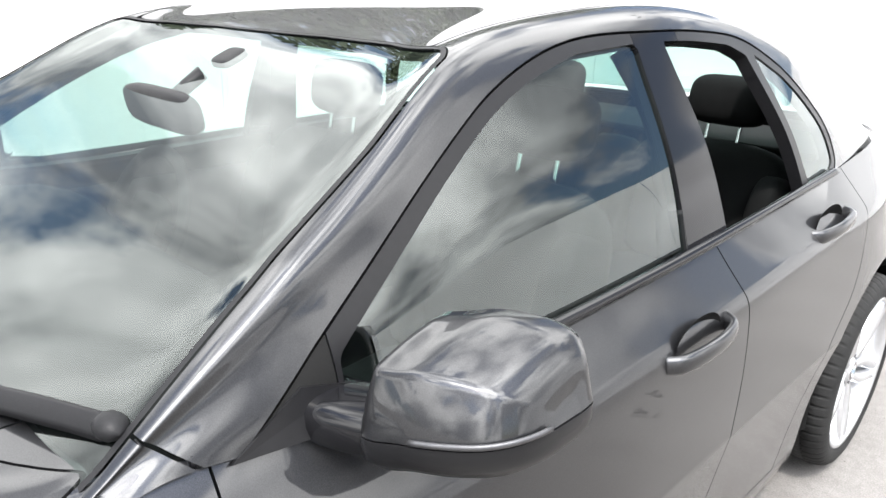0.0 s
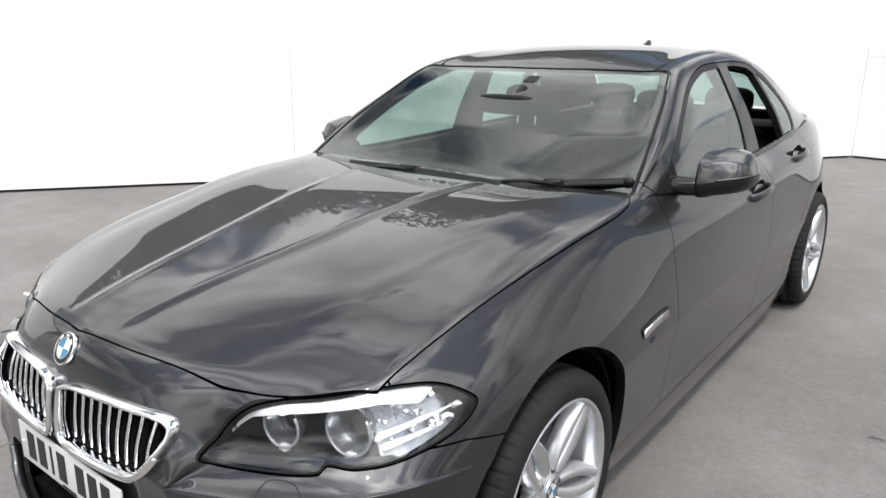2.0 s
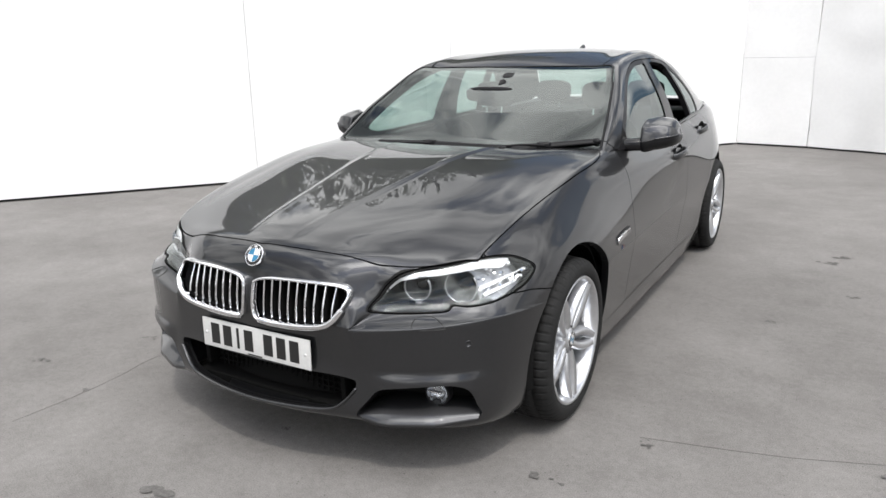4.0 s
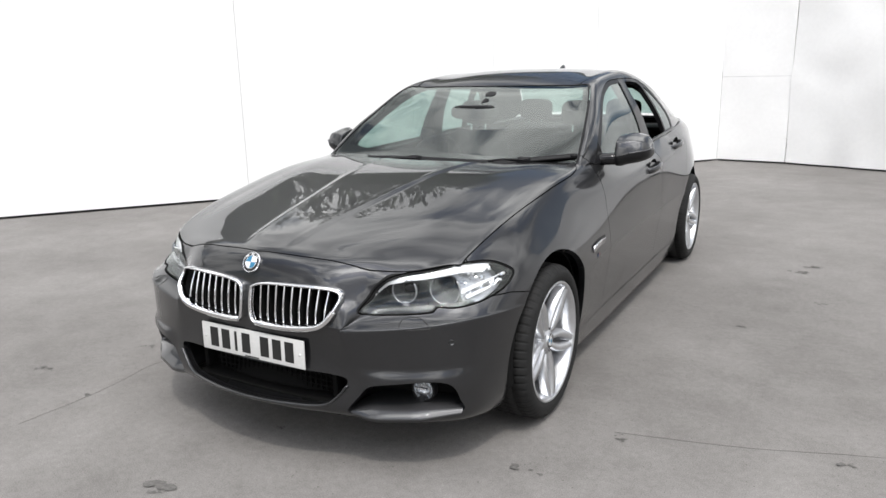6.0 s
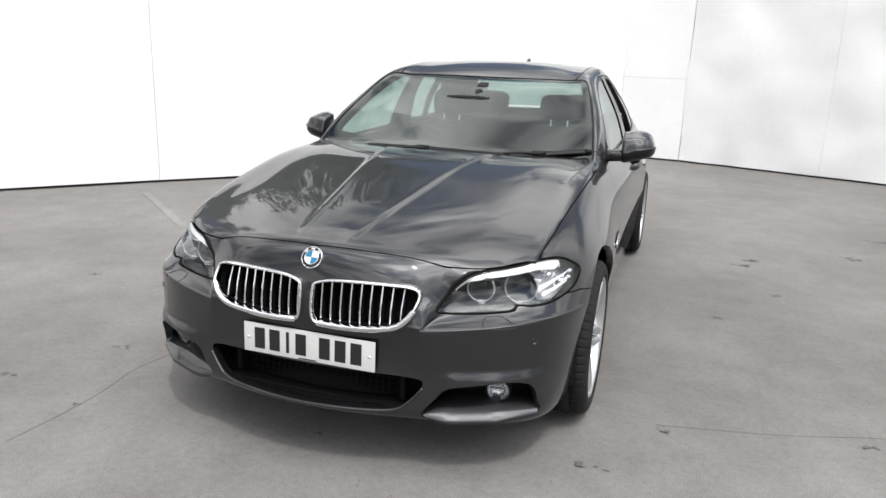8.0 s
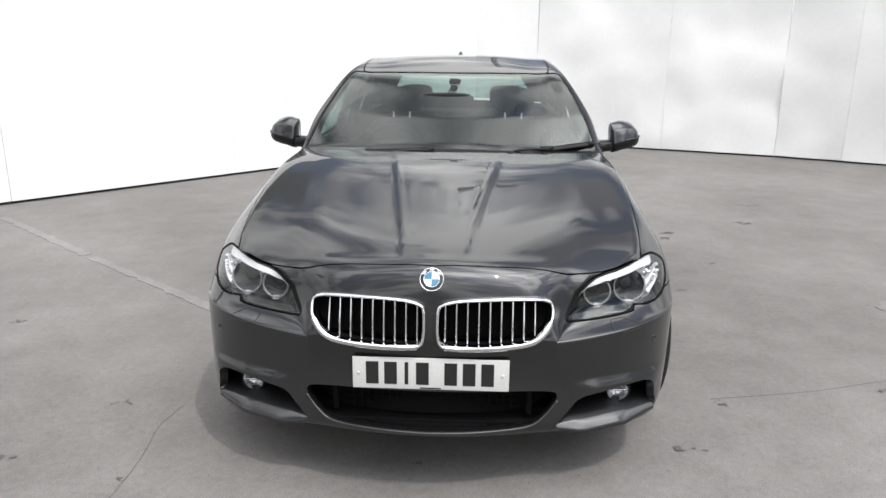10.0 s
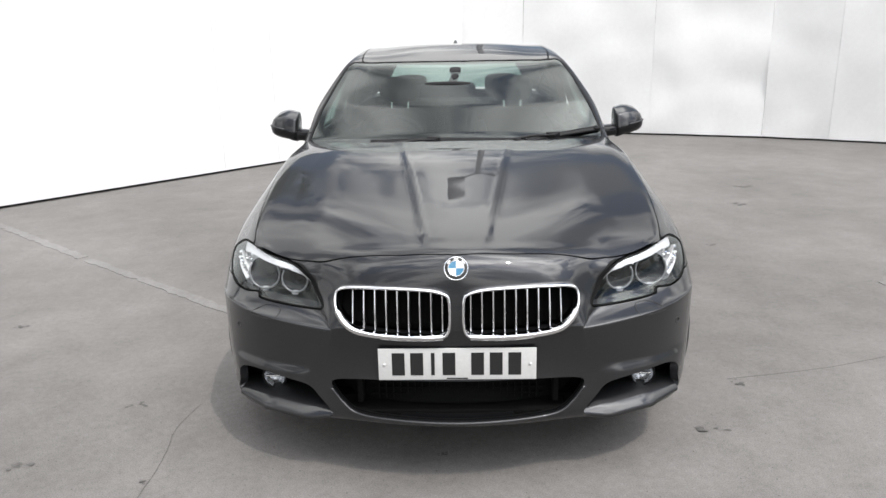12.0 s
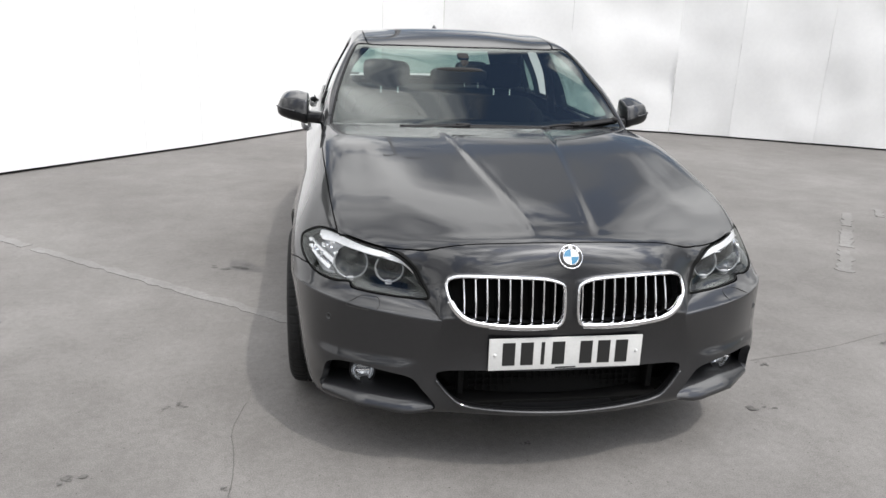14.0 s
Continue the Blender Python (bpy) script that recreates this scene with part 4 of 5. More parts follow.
# unseen dark boxes added to stop sunlight passing through the nose and underbody
part("floor_pan", join_geo(box_geo(-0.50, -0.62, 0.206, 0.50, 3.85, 0.27), box_geo(-0.83, 0.42, 0.20, 0.83, 2.55, 0.26), box_geo(-0.62, -0.56, 0.215, 0.62, -0.42, 0.50), box_geo(-0.37, -0.712, 0.218, 0.37, -0.55, 0.255), box_geo(-0.72, -0.52, 0.212, 0.72, -0.40, 0.245),
                           box_geo(-0.5, -0.5, 0.45, 0.5, 0.45, 0.70), box_geo(-0.70, 0.55, 0.26, 0.70, 0.62, 0.90)), DARK, car, smooth=False)


# ---- nose: lamps, grilles, plate ----
def depth_at(geo, x, z):
    """The surface's y at (x, z), from its nearest points."""
    V = np.asarray(geo[0])
    w = 1 / ((V[:, 0] - x) ** 2 + (V[:, 2] - z) ** 2 + 1e-6)
    k = np.argsort(-w)[:4]
    return float((V[k, 1] * w[k]).sum() / w[k].sum())


def slid(geo, dx, dy, dz):
    return np.asarray(geo[0]) + np.array((dx, dy, dz)), geo[1]


def turned_disc(profile, at, ahead, n=32):
    """A lathe round the way that it faces."""
    q = Vector(ahead).to_track_quat("Z", "Y").to_matrix().to_4x4()
    return moved(lathe(profile, n, "z"), Matrix.Translation(at) @ q)


def both(fn):
    """Builds a part on the left, and its mirror image on the right."""
    for flip in (False, True):
        fn((lambda g: mirrored(g)) if flip else (lambda g: g))


def on_nose(B, s, z):
    """The point of the nose's corner at (s, z), seen obliquely."""
    d = np.hypot((B[:, 0] + B[:, 1]) * 0.7071 - s, B[:, 2] - z)
    k = np.argsort(d)[:4]
    w = 1 / (d[k] + 1e-4)
    across = float(((B[k, 0] - B[k, 1]) * w).sum() / w.sum())
    return (s * 1.41421 + across) / 2, (s * 1.41421 - across) / 2, z


def headlight(flip):
    V = np.asarray(lamp_geo[0])
    f = inside(oblique(V), HEADLIGHT)
    s, z = oblique(V).T
    # black rim; its extra width at the inner edge stands for shade there
    rim = keep(lamp_geo, 0.0045 + 0.007 * smooth_step((0.02 - s) / 0.10) * smooth_step((z - 0.63) / 0.03) - f)
    lamp = part("headlight", flip(flanged(shifted(rim, -0.001), 0.05, False)), SEAL_AND_SHADE, car, "clear headlight with white brow and two ring lamps")
    part("housing", flip(slid(lamp_geo, -0.05, 0.115, 0.0)), LAMPDARK, lamp)
    part("lens", flip(shifted(lamp_geo, -0.003)), LENS, lamp).visible_shadow = False
    # white brow along the upper edge, growing broader outwards
    top = np.interp(s, [p[0] for p in LAMP_TOP], [p[1] for p in LAMP_TOP])
    brow = keep(lamp_geo, np.minimum(np.minimum(np.minimum(f - 0.006 - 0.006 * smooth_step((0.02 - s) / 0.10), z - top + 0.025 + 0.008 * np.clip(s / 0.3, 0, 1)), s + 0.092), (0.352 - s) - 1.2 * (0.765 - z)))
    part("brow", flip(flanged(shifted(brow, -0.010), 0.025, False)), LAMPWHITE, lamp, "white lamp brow")
    # dark apron along the lower edge
    apron = keep(lamp_geo, np.minimum(f - 0.010, 0.640 + 0.012 * np.clip(s / 0.2, -1, 1) - z))
    part("apron", flip(flanged(shifted(apron, -0.020), 0.05, False)), LAMPDARK, lamp)
    # silver steps at the outer end, with bright bars and cut facets before them
    step = keep(lamp_geo, np.minimum(f - 0.010, s - 0.205 + 0.4 * (z - 0.70)))
    part("reflector", flip(shifted(step, -0.050)), LAMPSTEP, lamp, "silver reflector at the lamp's outer end")
    for k, (za, zb, thick, s0) in enumerate(((0.682, 0.724, 0.007, 0.215), (0.664, 0.702, 0.006, 0.225))):
        mid = za + (zb - za) * np.clip((s - s0) / 0.19, 0, 1)
        spear = keep(lamp_geo, np.minimum(np.minimum(f - 0.014, thick * (1 - 0.7 * np.clip((s - s0) / 0.19, 0, 1)) - np.abs(z - mid)), s - s0))
        part("light_bar", flip(flanged(shifted(spear, -0.020), 0.02, False)), LAMPWHITE, lamp)
    rng = random.Random(4)
    base = np.asarray(step[0])
    inner = base[inside(oblique(base), HEADLIGHT) > 0.022]
    for k in range(26):
        p = Vector(inner[rng.randrange(len(inner))]) + Vector((-0.016, 0.022, 0))
        w, h = rng.uniform(0.006, 0.014), rng.uniform(0.004, 0.009)
        q = Euler((rng.uniform(-0.5, 0.5), rng.uniform(-0.4, 0.4), 0.85 + rng.uniform(-0.5, 0.5))).to_matrix().to_4x4()
        cut = [(-w, 0, -h * 0.4), (-w * 0.2, -0.002, -h), (w, 0, -h * 0.2), (w * 0.5, -0.001, h), (-w * 0.7, 0, h * 0.7), (0.1 * w, -0.006, 0)]
        part("facet", flip(moved((cut, [(i, (i + 1) % 5, 5) for i in range(5)]), Matrix.Translation(p) @ q)), CHROME if k % 3 else LAMPWHITE, lamp, smooth=False)
    for (x, y, z0), r in (((0.692, -0.470, 0.680), 0.061), ((0.566, -0.545, 0.680), 0.051)):
        way = (0.16, -1, 0.06)
        part("projector", flip(turned_disc([(r * 0.96, -0.002), (r * 0.88, -0.02), (r * 0.70, -0.040), (r * 0.62, -0.045)], (x, y, z0), way)), LAMPGREY, lamp)
        # an open ring of clear plastic, its gap under the brow
        turn = Vector(way).to_track_quat("Z", "Y").to_matrix().to_4x4()
        arc = [tuple(Matrix.Translation((x, y, z0)) @ turn @ Vector(((r - 0.004) * math.cos(a), (r - 0.004) * math.sin(a), 0.002))) for a in np.radians(np.linspace(142, 398, 30))]
        part("ring", flip(sweep(arc, round_section(0.0065, 0.0075, 8), way)), LAMPRING, lamp)
        dome = [(r * 0.64 * math.cos(a), -0.045 + r * 0.4 * math.sin(a)) for a in (i * math.pi / 12 for i in range(7))]
        part("bulb_lens", flip(turned_disc(dome, (x, y, z0), way)), GLOSSBLACK, lamp)
        part("ring_clip", flip(box_geo(x - 0.008, y - 0.006, z0 - r - 0.006, x + 0.014, y + 0.01, z0 - r + 0.008, 0.003)), LAMPWHITE, lamp)
    # washer flap in the ledge below the lamp
    flap = spline([(-0.034, 0.578), (-0.012, 0.603), (0.042, 0.606), (0.066, 0.584), (0.055, 0.578)], 5, True)
    B = np.asarray(bumper_bits[0][0])
    B = B[(B[:, 0] > 0.4) & (B[:, 1] < -0.2)]
    part("washer_flap_joint", flip(sweep([on_nose(B, a, c) for a, c in flap], round_section(0.0032, 0.0032, 6), (0, -1, 0), True)), INK, bumper)
    # parking sensor in the corner of the bumper
    at = on_nose(B, 0.143, 0.522)
    part("parking_sensor", flip(turned_disc([(0.0115, -0.002), (0.0115, 0.0012), (0.0095, 0.002), (0.0092, 0.0008), (0.0004, 0.0010)], at, (0.62, -0.78, 0.02), 20)), PAINT, bumper)
    # black skin on the painted flank between lamp and nose, standing for its shade
    G = np.asarray(bumper_bits[0][0])
    gs, gz = oblique(G).T
    wide = 0.009 * smooth_step((0.03 - gs) / 0.08) * smooth_step((gz - 0.600) / 0.03)
    flank = keep(bumper_bits[0], np.where((G[:, 0] > 0.3) & (G[:, 1] < -0.2), np.minimum(inside(oblique(G), HEADLIGHT) + wide, wide - 0.002), -1.0))
    part("lamp_gasket", flip(shifted(flank, 0.0015)), SEAL_AND_SHADE, lamp)
    return lamp


LAMP_TOP = [(-0.15, 0.612), (-0.117, 0.662), (-0.086, 0.701), (-0.045, 0.733), (0.02, 0.748), (0.10, 0.757), (0.226, 0.772), (0.34, 0.765), (0.425, 0.730)]
both(headlight)


def kidney(flip):
    path = [(x, depth_at(kidney_geo, x, z) - 0.010, z) for x, z in KIDNEY]
    g = part("grille", flip(sweep(path, round_section(0.012, 0.036, 12), (0, -1, 0), True)), CHROME, car, "chrome-framed grille with upright slats")
    part("backing", flip(slid(kidney_geo, 0, 0.06, 0)), DARK, g)
    low = [(x, depth_at(kidney_geo, x, z) - 0.013, z - 0.002) for x, z in spline([(0.045, 0.553), (0.125, 0.549), (0.236, 0.555), (0.322, 0.571), (0.364, 0.598), (0.388, 0.632)], 5)]
    part("lower_lip", flip(sweep(low, round_section(0.022, 0.030, 8), (0, -1, 0))), CHROME, g)
    for i in range(9):
        x = 0.046 + 0.0368 * i
        zs = [z for z in np.linspace(0.53, 0.725, 206) if inside([(x, z)], KIDNEY)[0] > 0.006]
        lo, hi = min(zs), max(zs)
        V, F = [], []
        for j in range(7):
            z = lo + (hi - lo) * j / 6
            y = depth_at(kidney_geo, x, z) + 0.006
            w = 0.0033
            V += [(x - w, y + 0.005, z), (x - w * 0.4, y, z), (x + w * 0.4, y, z), (x + w, y + 0.005, z), (x + w, y + 0.009, z), (x - w, y + 0.009, z)]
        for j in range(6):
            F += [(j * 6 + q, j * 6 + (q + 1) % 6, j * 6 + 6 + (q + 1) % 6, j * 6 + 6 + q) for q in range(6)]
        part("slat", flip((V, F)), CHROME, g)
        # dark web behind the bright front edge
        W = [(a, b + (0.010 if k % 6 < 4 else 0.036), c) for k, (a, b, c) in enumerate(V)]
        part("slat_web", flip((W, F)), DARK, g)
    return g


both(kidney)

# lower intake: black bowl, mesh bars and a painted rim
bowl = part("intake", welded(flanged(slid(intake_geo, 0, 0.13, 0), 0.01)), DARK, car, "black lower intake with mesh")
rim = [(x, depth_at(intake_geo, max(x, 0), z) + 0.004, z) for x, z in spline([(0.424, 0.352), (0.385, 0.305), (0.33, 0.271), (0.20, 0.262), (0.0, 0.259)], 6)]
rim = rim + [(-x, y, z) for x, y, z in reversed(rim[:-1])]
part("intake_rim", sweep(rim, round_section(0.012, 0.03), (0, -1, 0)), PAINT, bowl)
for i in range(23):
    x = -0.275 + 0.025 * i
    part("mesh_bar", box_geo(x - 0.0025, -0.665, 0.275, x + 0.0025, -0.650, 0.385), DARK, bowl, smooth=False)
for z in (0.292, 0.315, 0.338, 0.361):
    part("mesh_bar", box_geo(-0.30, -0.662, z - 0.0025, 0.30, -0.654, z + 0.0025), DARK, bowl, smooth=False)
for sx in (-1, 1):
    part("duct_post", box_geo(sx * 0.335 - 0.010, -0.690, 0.275, sx * 0.335 + 0.010, -0.64, 0.385, 0.004), DARK, bowl)


def fog(flip):
    pocket = part("fog_recess", flip(flanged(slid(pocket_geo, -0.01, 0.125, 0), 0.01, False)), DARK, car, "black recess with a round fog lamp")
    V = [(x, depth_at(pocket_geo, x, z), z) for x, z in FOGPOCKET]
    k = len(V)
    V += [(x - 0.01, y + 0.13, z) for x, y, z in V]
    part("recess_wall", flip((V, [(i, (i + 1) % k, k + (i + 1) % k, k + i) for i in range(k)])), BLACK, pocket)
    at, way = (0.657, -0.584, 0.326), (0.10, -1, 0.02)
    part("bezel", flip(turned_disc([(0.046, -0.03), (0.046, 0.0), (0.043, 0.006), (0.039, 0.004), (0.038, -0.02)], at, way)), BLACK, pocket)
    part("reflector", flip(turned_disc([(0.039, 0.0), (0.034, -0.016), (0.018, -0.026), (0.001, -0.028)], at, way)), LAMPGREY, pocket, "silver fog lamp bowl")
    part("lens", flip(turned_disc([(0.040, 0.0), (0.03, 0.006), (0.015, 0.009), (0.0005, 0.010)], at, way)), LENS, pocket).visible_shadow = False
    part("visor", flip(box_geo(0.632, -0.606, 0.335, 0.682, -0.590, 0.341, 0.002)), SATIN, pocket)
    # painted blade under the recess
    def straight(points, n):
        return [tuple(np.array(p) + (np.array(q) - np.array(p)) * i / n) for p, q in zip(points, points[1:]) for i in range(n)] + [points[-1]]

    top = straight([(0.428, -0.706, 0.262), (0.492, -0.640, 0.297), (0.520, -0.622, 0.300), (0.650, -0.586, 0.293), (0.786, -0.508, 0.281)], 4)
    low = straight([(0.412, -0.728, 0.248), (0.500, -0.722, 0.233), (0.535, -0.714, 0.232), (0.680, -0.652, 0.237), (0.797, -0.552, 0.248)], 4)
    V, F = [], []
    for a, b in zip(top, low):
        a, b = np.array(a), np.array(b)
        m, bead = a * 0.5 + b * 0.5 + (0, 0.001, -0.002), a * 0.10 + b * 0.90 + (0, -0.001, 0.002)
        V += [tuple(a + (0, 0.04, 0.006)), tuple(a), tuple(m), tuple(bead), tuple(b + (0, 0.002, -0.006)), (b[0] * 0.985, b[1] + 0.03, b[2] - 0.022)]
    for i in range(len(top) - 1):
        F += [(i * 6 + q, i * 6 + q + 1, i * 6 + 7 + q, i * 6 + 6 + q) for q in range(5)]
    part("blade", flip((V, [tuple(reversed(f)) for f in F])), PAINT, bumper, "painted aero blade of the bumper")
    return pocket


both(fog)

# number plate: white plate with dark bars
plate = part("number_plate", moved(box_geo(-0.26, -0.003, -0.0555, 0.26, 0.003, 0.0555, 0.002), pose(0, -0.7595, 0.4505, -1)), PLATE, car, "white number plate with dark bars")
x = -0.219
for i in range(7):
    w = 0.020 if i == 2 else 0.050
    part("bar", moved(box_geo(x + 0.004, -0.0042, -0.0385, x + w - 0.004, -0.003, 0.0405), pose(0, -0.7595, 0.4505, -1)), INK, plate, smooth=False)
    x += w + 0.011 + (0.033 if i == 3 else 0) + (0.007 if i in (1, 2) else 0)
part("bar", moved(box_geo(-0.035, -0.0042, -0.0525, 0.035, -0.003, -0.0485), pose(0, -0.7595, 0.4505, -1)), BLACK, plate, smooth=False)
for sx in (-0.240, 0.240):
    part("screw_cap", turned_disc([(0.006, 0.0), (0.005, 0.003), (0.0003, 0.0035)], (sx, -0.763, 0.4505), (0, -1, 0), 16), WHITE, plate)


def roundel(parent, at, way, r, up=(0, 0, 1)):
    """A round badge: dark ring with bright edges, and four fields in two colours."""
    z = Vector(way).normalized()
    xx = Vector(up).cross(z).normalized()
    yy = z.cross(xx)
    m = Matrix((xx, yy, z)).transposed().to_4x4()
    m.translation = Vector(at)
    b = part("badge", moved(lathe([(r, -0.006), (r, 0.001), (r * 0.96, 0.003), (r * 0.92, 0.002)], 32, "z"), m), CHROME, parent, "round blue and white badge")
    part("ring", moved(lathe([(r * 0.93, 0.0015), (r * 0.80, 0.0028), (r * 0.66, 0.003)], 32, "z"), m), INK, b)
    part("inner_edge", moved(lathe([(r * 0.67, 0.003), (r * 0.64, 0.0042), (r * 0.61, 0.003)], 32, "z"), m), CHROME, b)
    for mid in (138, 90, 42):
        arc = [math.radians(mid - 13 + 26 * i / 4) for i in range(5)]
        V = [(r * q * math.cos(c), r * q * math.sin(c), 0.0038) for c in arc for q in (0.71, 0.87)]
        part("mark", moved((V, [(2 * i, 2 * i + 1, 2 * i + 3, 2 * i + 2) for i in range(4)]), m), WHITE, b, smooth=False)
    for k in range(4):
        n = 8
        V = [(0, 0, 0.0036)] + [(r * 0.63 * math.cos(math.pi / 2 * (k + i / n)), r * 0.63 * math.sin(math.pi / 2 * (k + i / n)), 0.0032) for i in range(n + 1)]
        part("field", moved((V, [(0, i, i + 1) for i in range(1, n + 1)]), m), BLUE if k % 2 else WHITE, b)
    return b


BV = np.asarray(bumper_bits[0][0])
bk = np.argsort(BV[:, 0] ** 2 + (BV[:, 2] - 0.766) ** 2)[:4]
roundel(car, (0, float(BV[bk, 1].mean()) - 0.006, 0.768), (0, -0.86, 0.50), 0.040)


# ---- sides ----
def side_details(flip, door_f, door_r):
    # chrome vent blade with its dark slot and three small colour bars
    def on_side(y, z, geo):
        V = np.asarray(geo[0])
        k = np.argsort((V[:, 1] - y) ** 2 + (V[:, 2] - z) ** 2)[:4]
        return float(V[k, 0].mean())
    vent = part("fender_vent", flip(sweep([(on_side(y, z, fender_geo) + 0.004, y, z) for y, z in ((0.530, 0.628), (0.60, 0.634), (0.66, 0.636), (0.735, 0.634))], round_section(0.010, 0.030, 10))), SATIN, car, "satin chrome side vent blade")
    part("vent_slot", flip(sweep([(on_side(y, z, fender_geo) + 0.001, y, z) for y, z in ((0.522, 0.640), (0.60, 0.646), (0.66, 0.648), (0.742, 0.646))], round_section(0.008, 0.022, 8))), BLACK, vent)
    for k, mat in enumerate((BADGE_BLUE, DARKALLOY, BADGE_RED)):
        y = 0.604 + 0.010 * k
        part("badge_bar", flip(moved(box_geo(-0.0015, -0.0032, -0.008, 0.0015, 0.0032, 0.008), pose(on_side(y, 0.585, fender_geo) + 0.002, y, 0.585, -18))), mat, vent, smooth=False)
    for door, geo, y, z in ((door_f, fdoor_geo, 1.822, 0.870), (door_r, rdoor_geo, 2.548, 0.938)):
        bx = on_side(y, z, geo)
        cup = lathe([(0.001, 0.0), (0.5, 0.0), (0.85, 0.06), (1.0, 0.10)], 28, "x")
        V = [(bx - 0.012 + a * 0.13, y + b * 0.085, z + c * 0.045) for a, b, c in cup[0]]
        part("handle_cup", flip((V, cup[1])), DARK, door)
        bar = [(bx + dx, y + dy, z - 0.006 + dz) for dx, dy, dz in spline([(-0.004, -0.11, -0.012), (0.020, -0.085, -0.008), (0.034, -0.03, 0.0), (0.036, 0.03, 0.005), (0.026, 0.085, 0.008), (-0.002, 0.11, 0.008)], 5)]
        part("door_handle", flip(sweep(bar, round_section(0.020, 0.036, 12), (0, 0, 1))), PAINT, door)


side_details(lambda g: g, fdoors[0], rdoors[0])
side_details(mirrored, fdoors[1], rdoors[1])


def mirror_set(geo):
    """Sweeps the mirror back and up towards its tip."""
    return [(0.954 + 0.904 * (x - 0.968), 1.145 + 1.156 * (y - 1.119) + 0.152 * (x - 0.968), 1.039 + 0.98 * (z - 1.026) + 0.03 * (x - 0.968)) for x, y, z in geo[0]], geo[1]


def door_mirror(flip):
    # sections outwards: x, front y, depth, height above the parting line, height below it
    secs = [(0.872, 1.085, 0.07, 0.80, 0.55), (0.876, 1.055, 0.105, 0.94, 0.85), (0.888, 1.034, 0.135, 1.0, 1.0), (0.935, 1.034, 0.160, 0.98, 1.0), (0.980, 1.042, 0.166, 0.90, 1.0),
            (1.020, 1.056, 0.156, 0.76, 0.92), (1.042, 1.074, 0.130, 0.60, 0.80), (1.055, 1.098, 0.094, 0.42, 0.60), (1.060, 1.128, 0.04, 0.2, 0.25)]
    form = [(0.0, 0.0), (0.02, 0.02), (0.07, 0.045), (0.125, 0.066), (0.145, 0.0725), (0.165, 0.0755), (0.19, 0.0775), (0.42, 0.091), (0.70, 0.103), (0.90, 0.107), (0.98, 0.100), (1.0, 0.08), (1.0, 0.0), (1.0, -0.030), (0.95, -0.044), (0.75, -0.052), (0.40, -0.053), (0.16, -0.046), (0.05, -0.030), (0.01, -0.012)]
    n = len(form)
    V, F = [], []
    S = spline(secs, 5)

    def parting(x):
        return 0.998 + 0.018 * np.clip((x - 0.91) / 0.15, 0, 1) + 0.006 * smooth_step((x - 0.885) / 0.06)

    for xx, yf, dep, up, dn in S:
        zc = parting(xx) - 0.002
        V += [(xx - 0.012 * max(0, c / 0.1) * (xx - 0.87) / 0.17, yf + dep * a, zc + c * (up if c > 0 else dn)) for a, c in form]
    for i in range(len(S) - 1):
        F += [(i * n + q, i * n + (q + 1) % n, (i + 1) * n + (q + 1) % n, (i + 1) * n + q) for q in range(n)]
    F += [tuple(range(n - 1, -1, -1)), tuple((len(S) - 1) * n + q for q in range(n))]
    geo = (np.array(V), [tuple(reversed(f)) for f in F])
    line = geo[0][:, 2] - parting(geo[0][:, 0])
    cap = part("door_mirror", flip(mirror_set(flanged(keep(geo, line - 0.001), 0.006, False))), PAINT, car, "body-coloured door mirror with black underside")
    part("lower_shell", flip(mirror_set(flanged(keep(geo, -line - 0.001), 0.006, False))), SATINBLACK, cap)
    strip = [(xx + 0.0015, yf - 0.0005, parting(xx) + 0.0055) for xx, yf, dep, up, dn in S if 0.95 < xx < 1.059]
    part("indicator", flip(mirror_set(sweep(strip, round_section(0.006, 0.007, 8)))), DARKALLOY, cap, "clear indicator strip in the mirror")
    rear = [(xx - 0.003, yf + dep + 0.002, 1.0, up, dn) for xx, yf, dep, up, dn in S if 0.884 < xx < 1.03]
    V = [(x, y, z + 0.072 * u) for x, y, z, u, d in rear] + [(x, y, z - 0.026 * d) for x, y, z, u, d in reversed(rear)]
    k = len(rear)
    part("mirror_glass", flip(mirror_set((V, [(i, i + 1, 2 * k - 2 - i, 2 * k - 1 - i) for i in range(k - 1)]))), MIRROR, cap, smooth=False)
    stalk = spline([(0.778, 1.060, 0.990), (0.808, 1.066, 0.992), (0.845, 1.082, 0.994), (0.892, 1.108, 0.996)], 4)
    part("stalk", flip(sweep(stalk, round_section(0.100, 0.062, 16, 2.8))), GLOSSBLACK, cap)
    foot = [(0.797, 0.915, 0.982), (0.812, 1.085, 0.972), (0.796, 1.085, 1.020), (0.790, 1.02, 1.034)]
    W = foot + [(x + 0.006, y, z + 0.002) for x, y, z in foot]
    part("foot", flip((W, [(3, 2, 1, 0), (4, 5, 6, 7), (0, 1, 5, 4), (1, 2, 6, 5), (2, 3, 7, 6), (3, 0, 4, 7)])), SATINBLACK, cap, smooth=False)
    return cap


both(door_mirror)


# ---- windscreen foot: cowl, wipers ----
part("cowl", sweep([(x, 0.655 + 0.12 * (x / 0.7) ** 2, 0.955 + 0.012 * (x / 0.7) ** 2) for x in np.linspace(-0.69, 0.69, 25)], round_section(0.120, 0.020, 10)), BLACK, car)


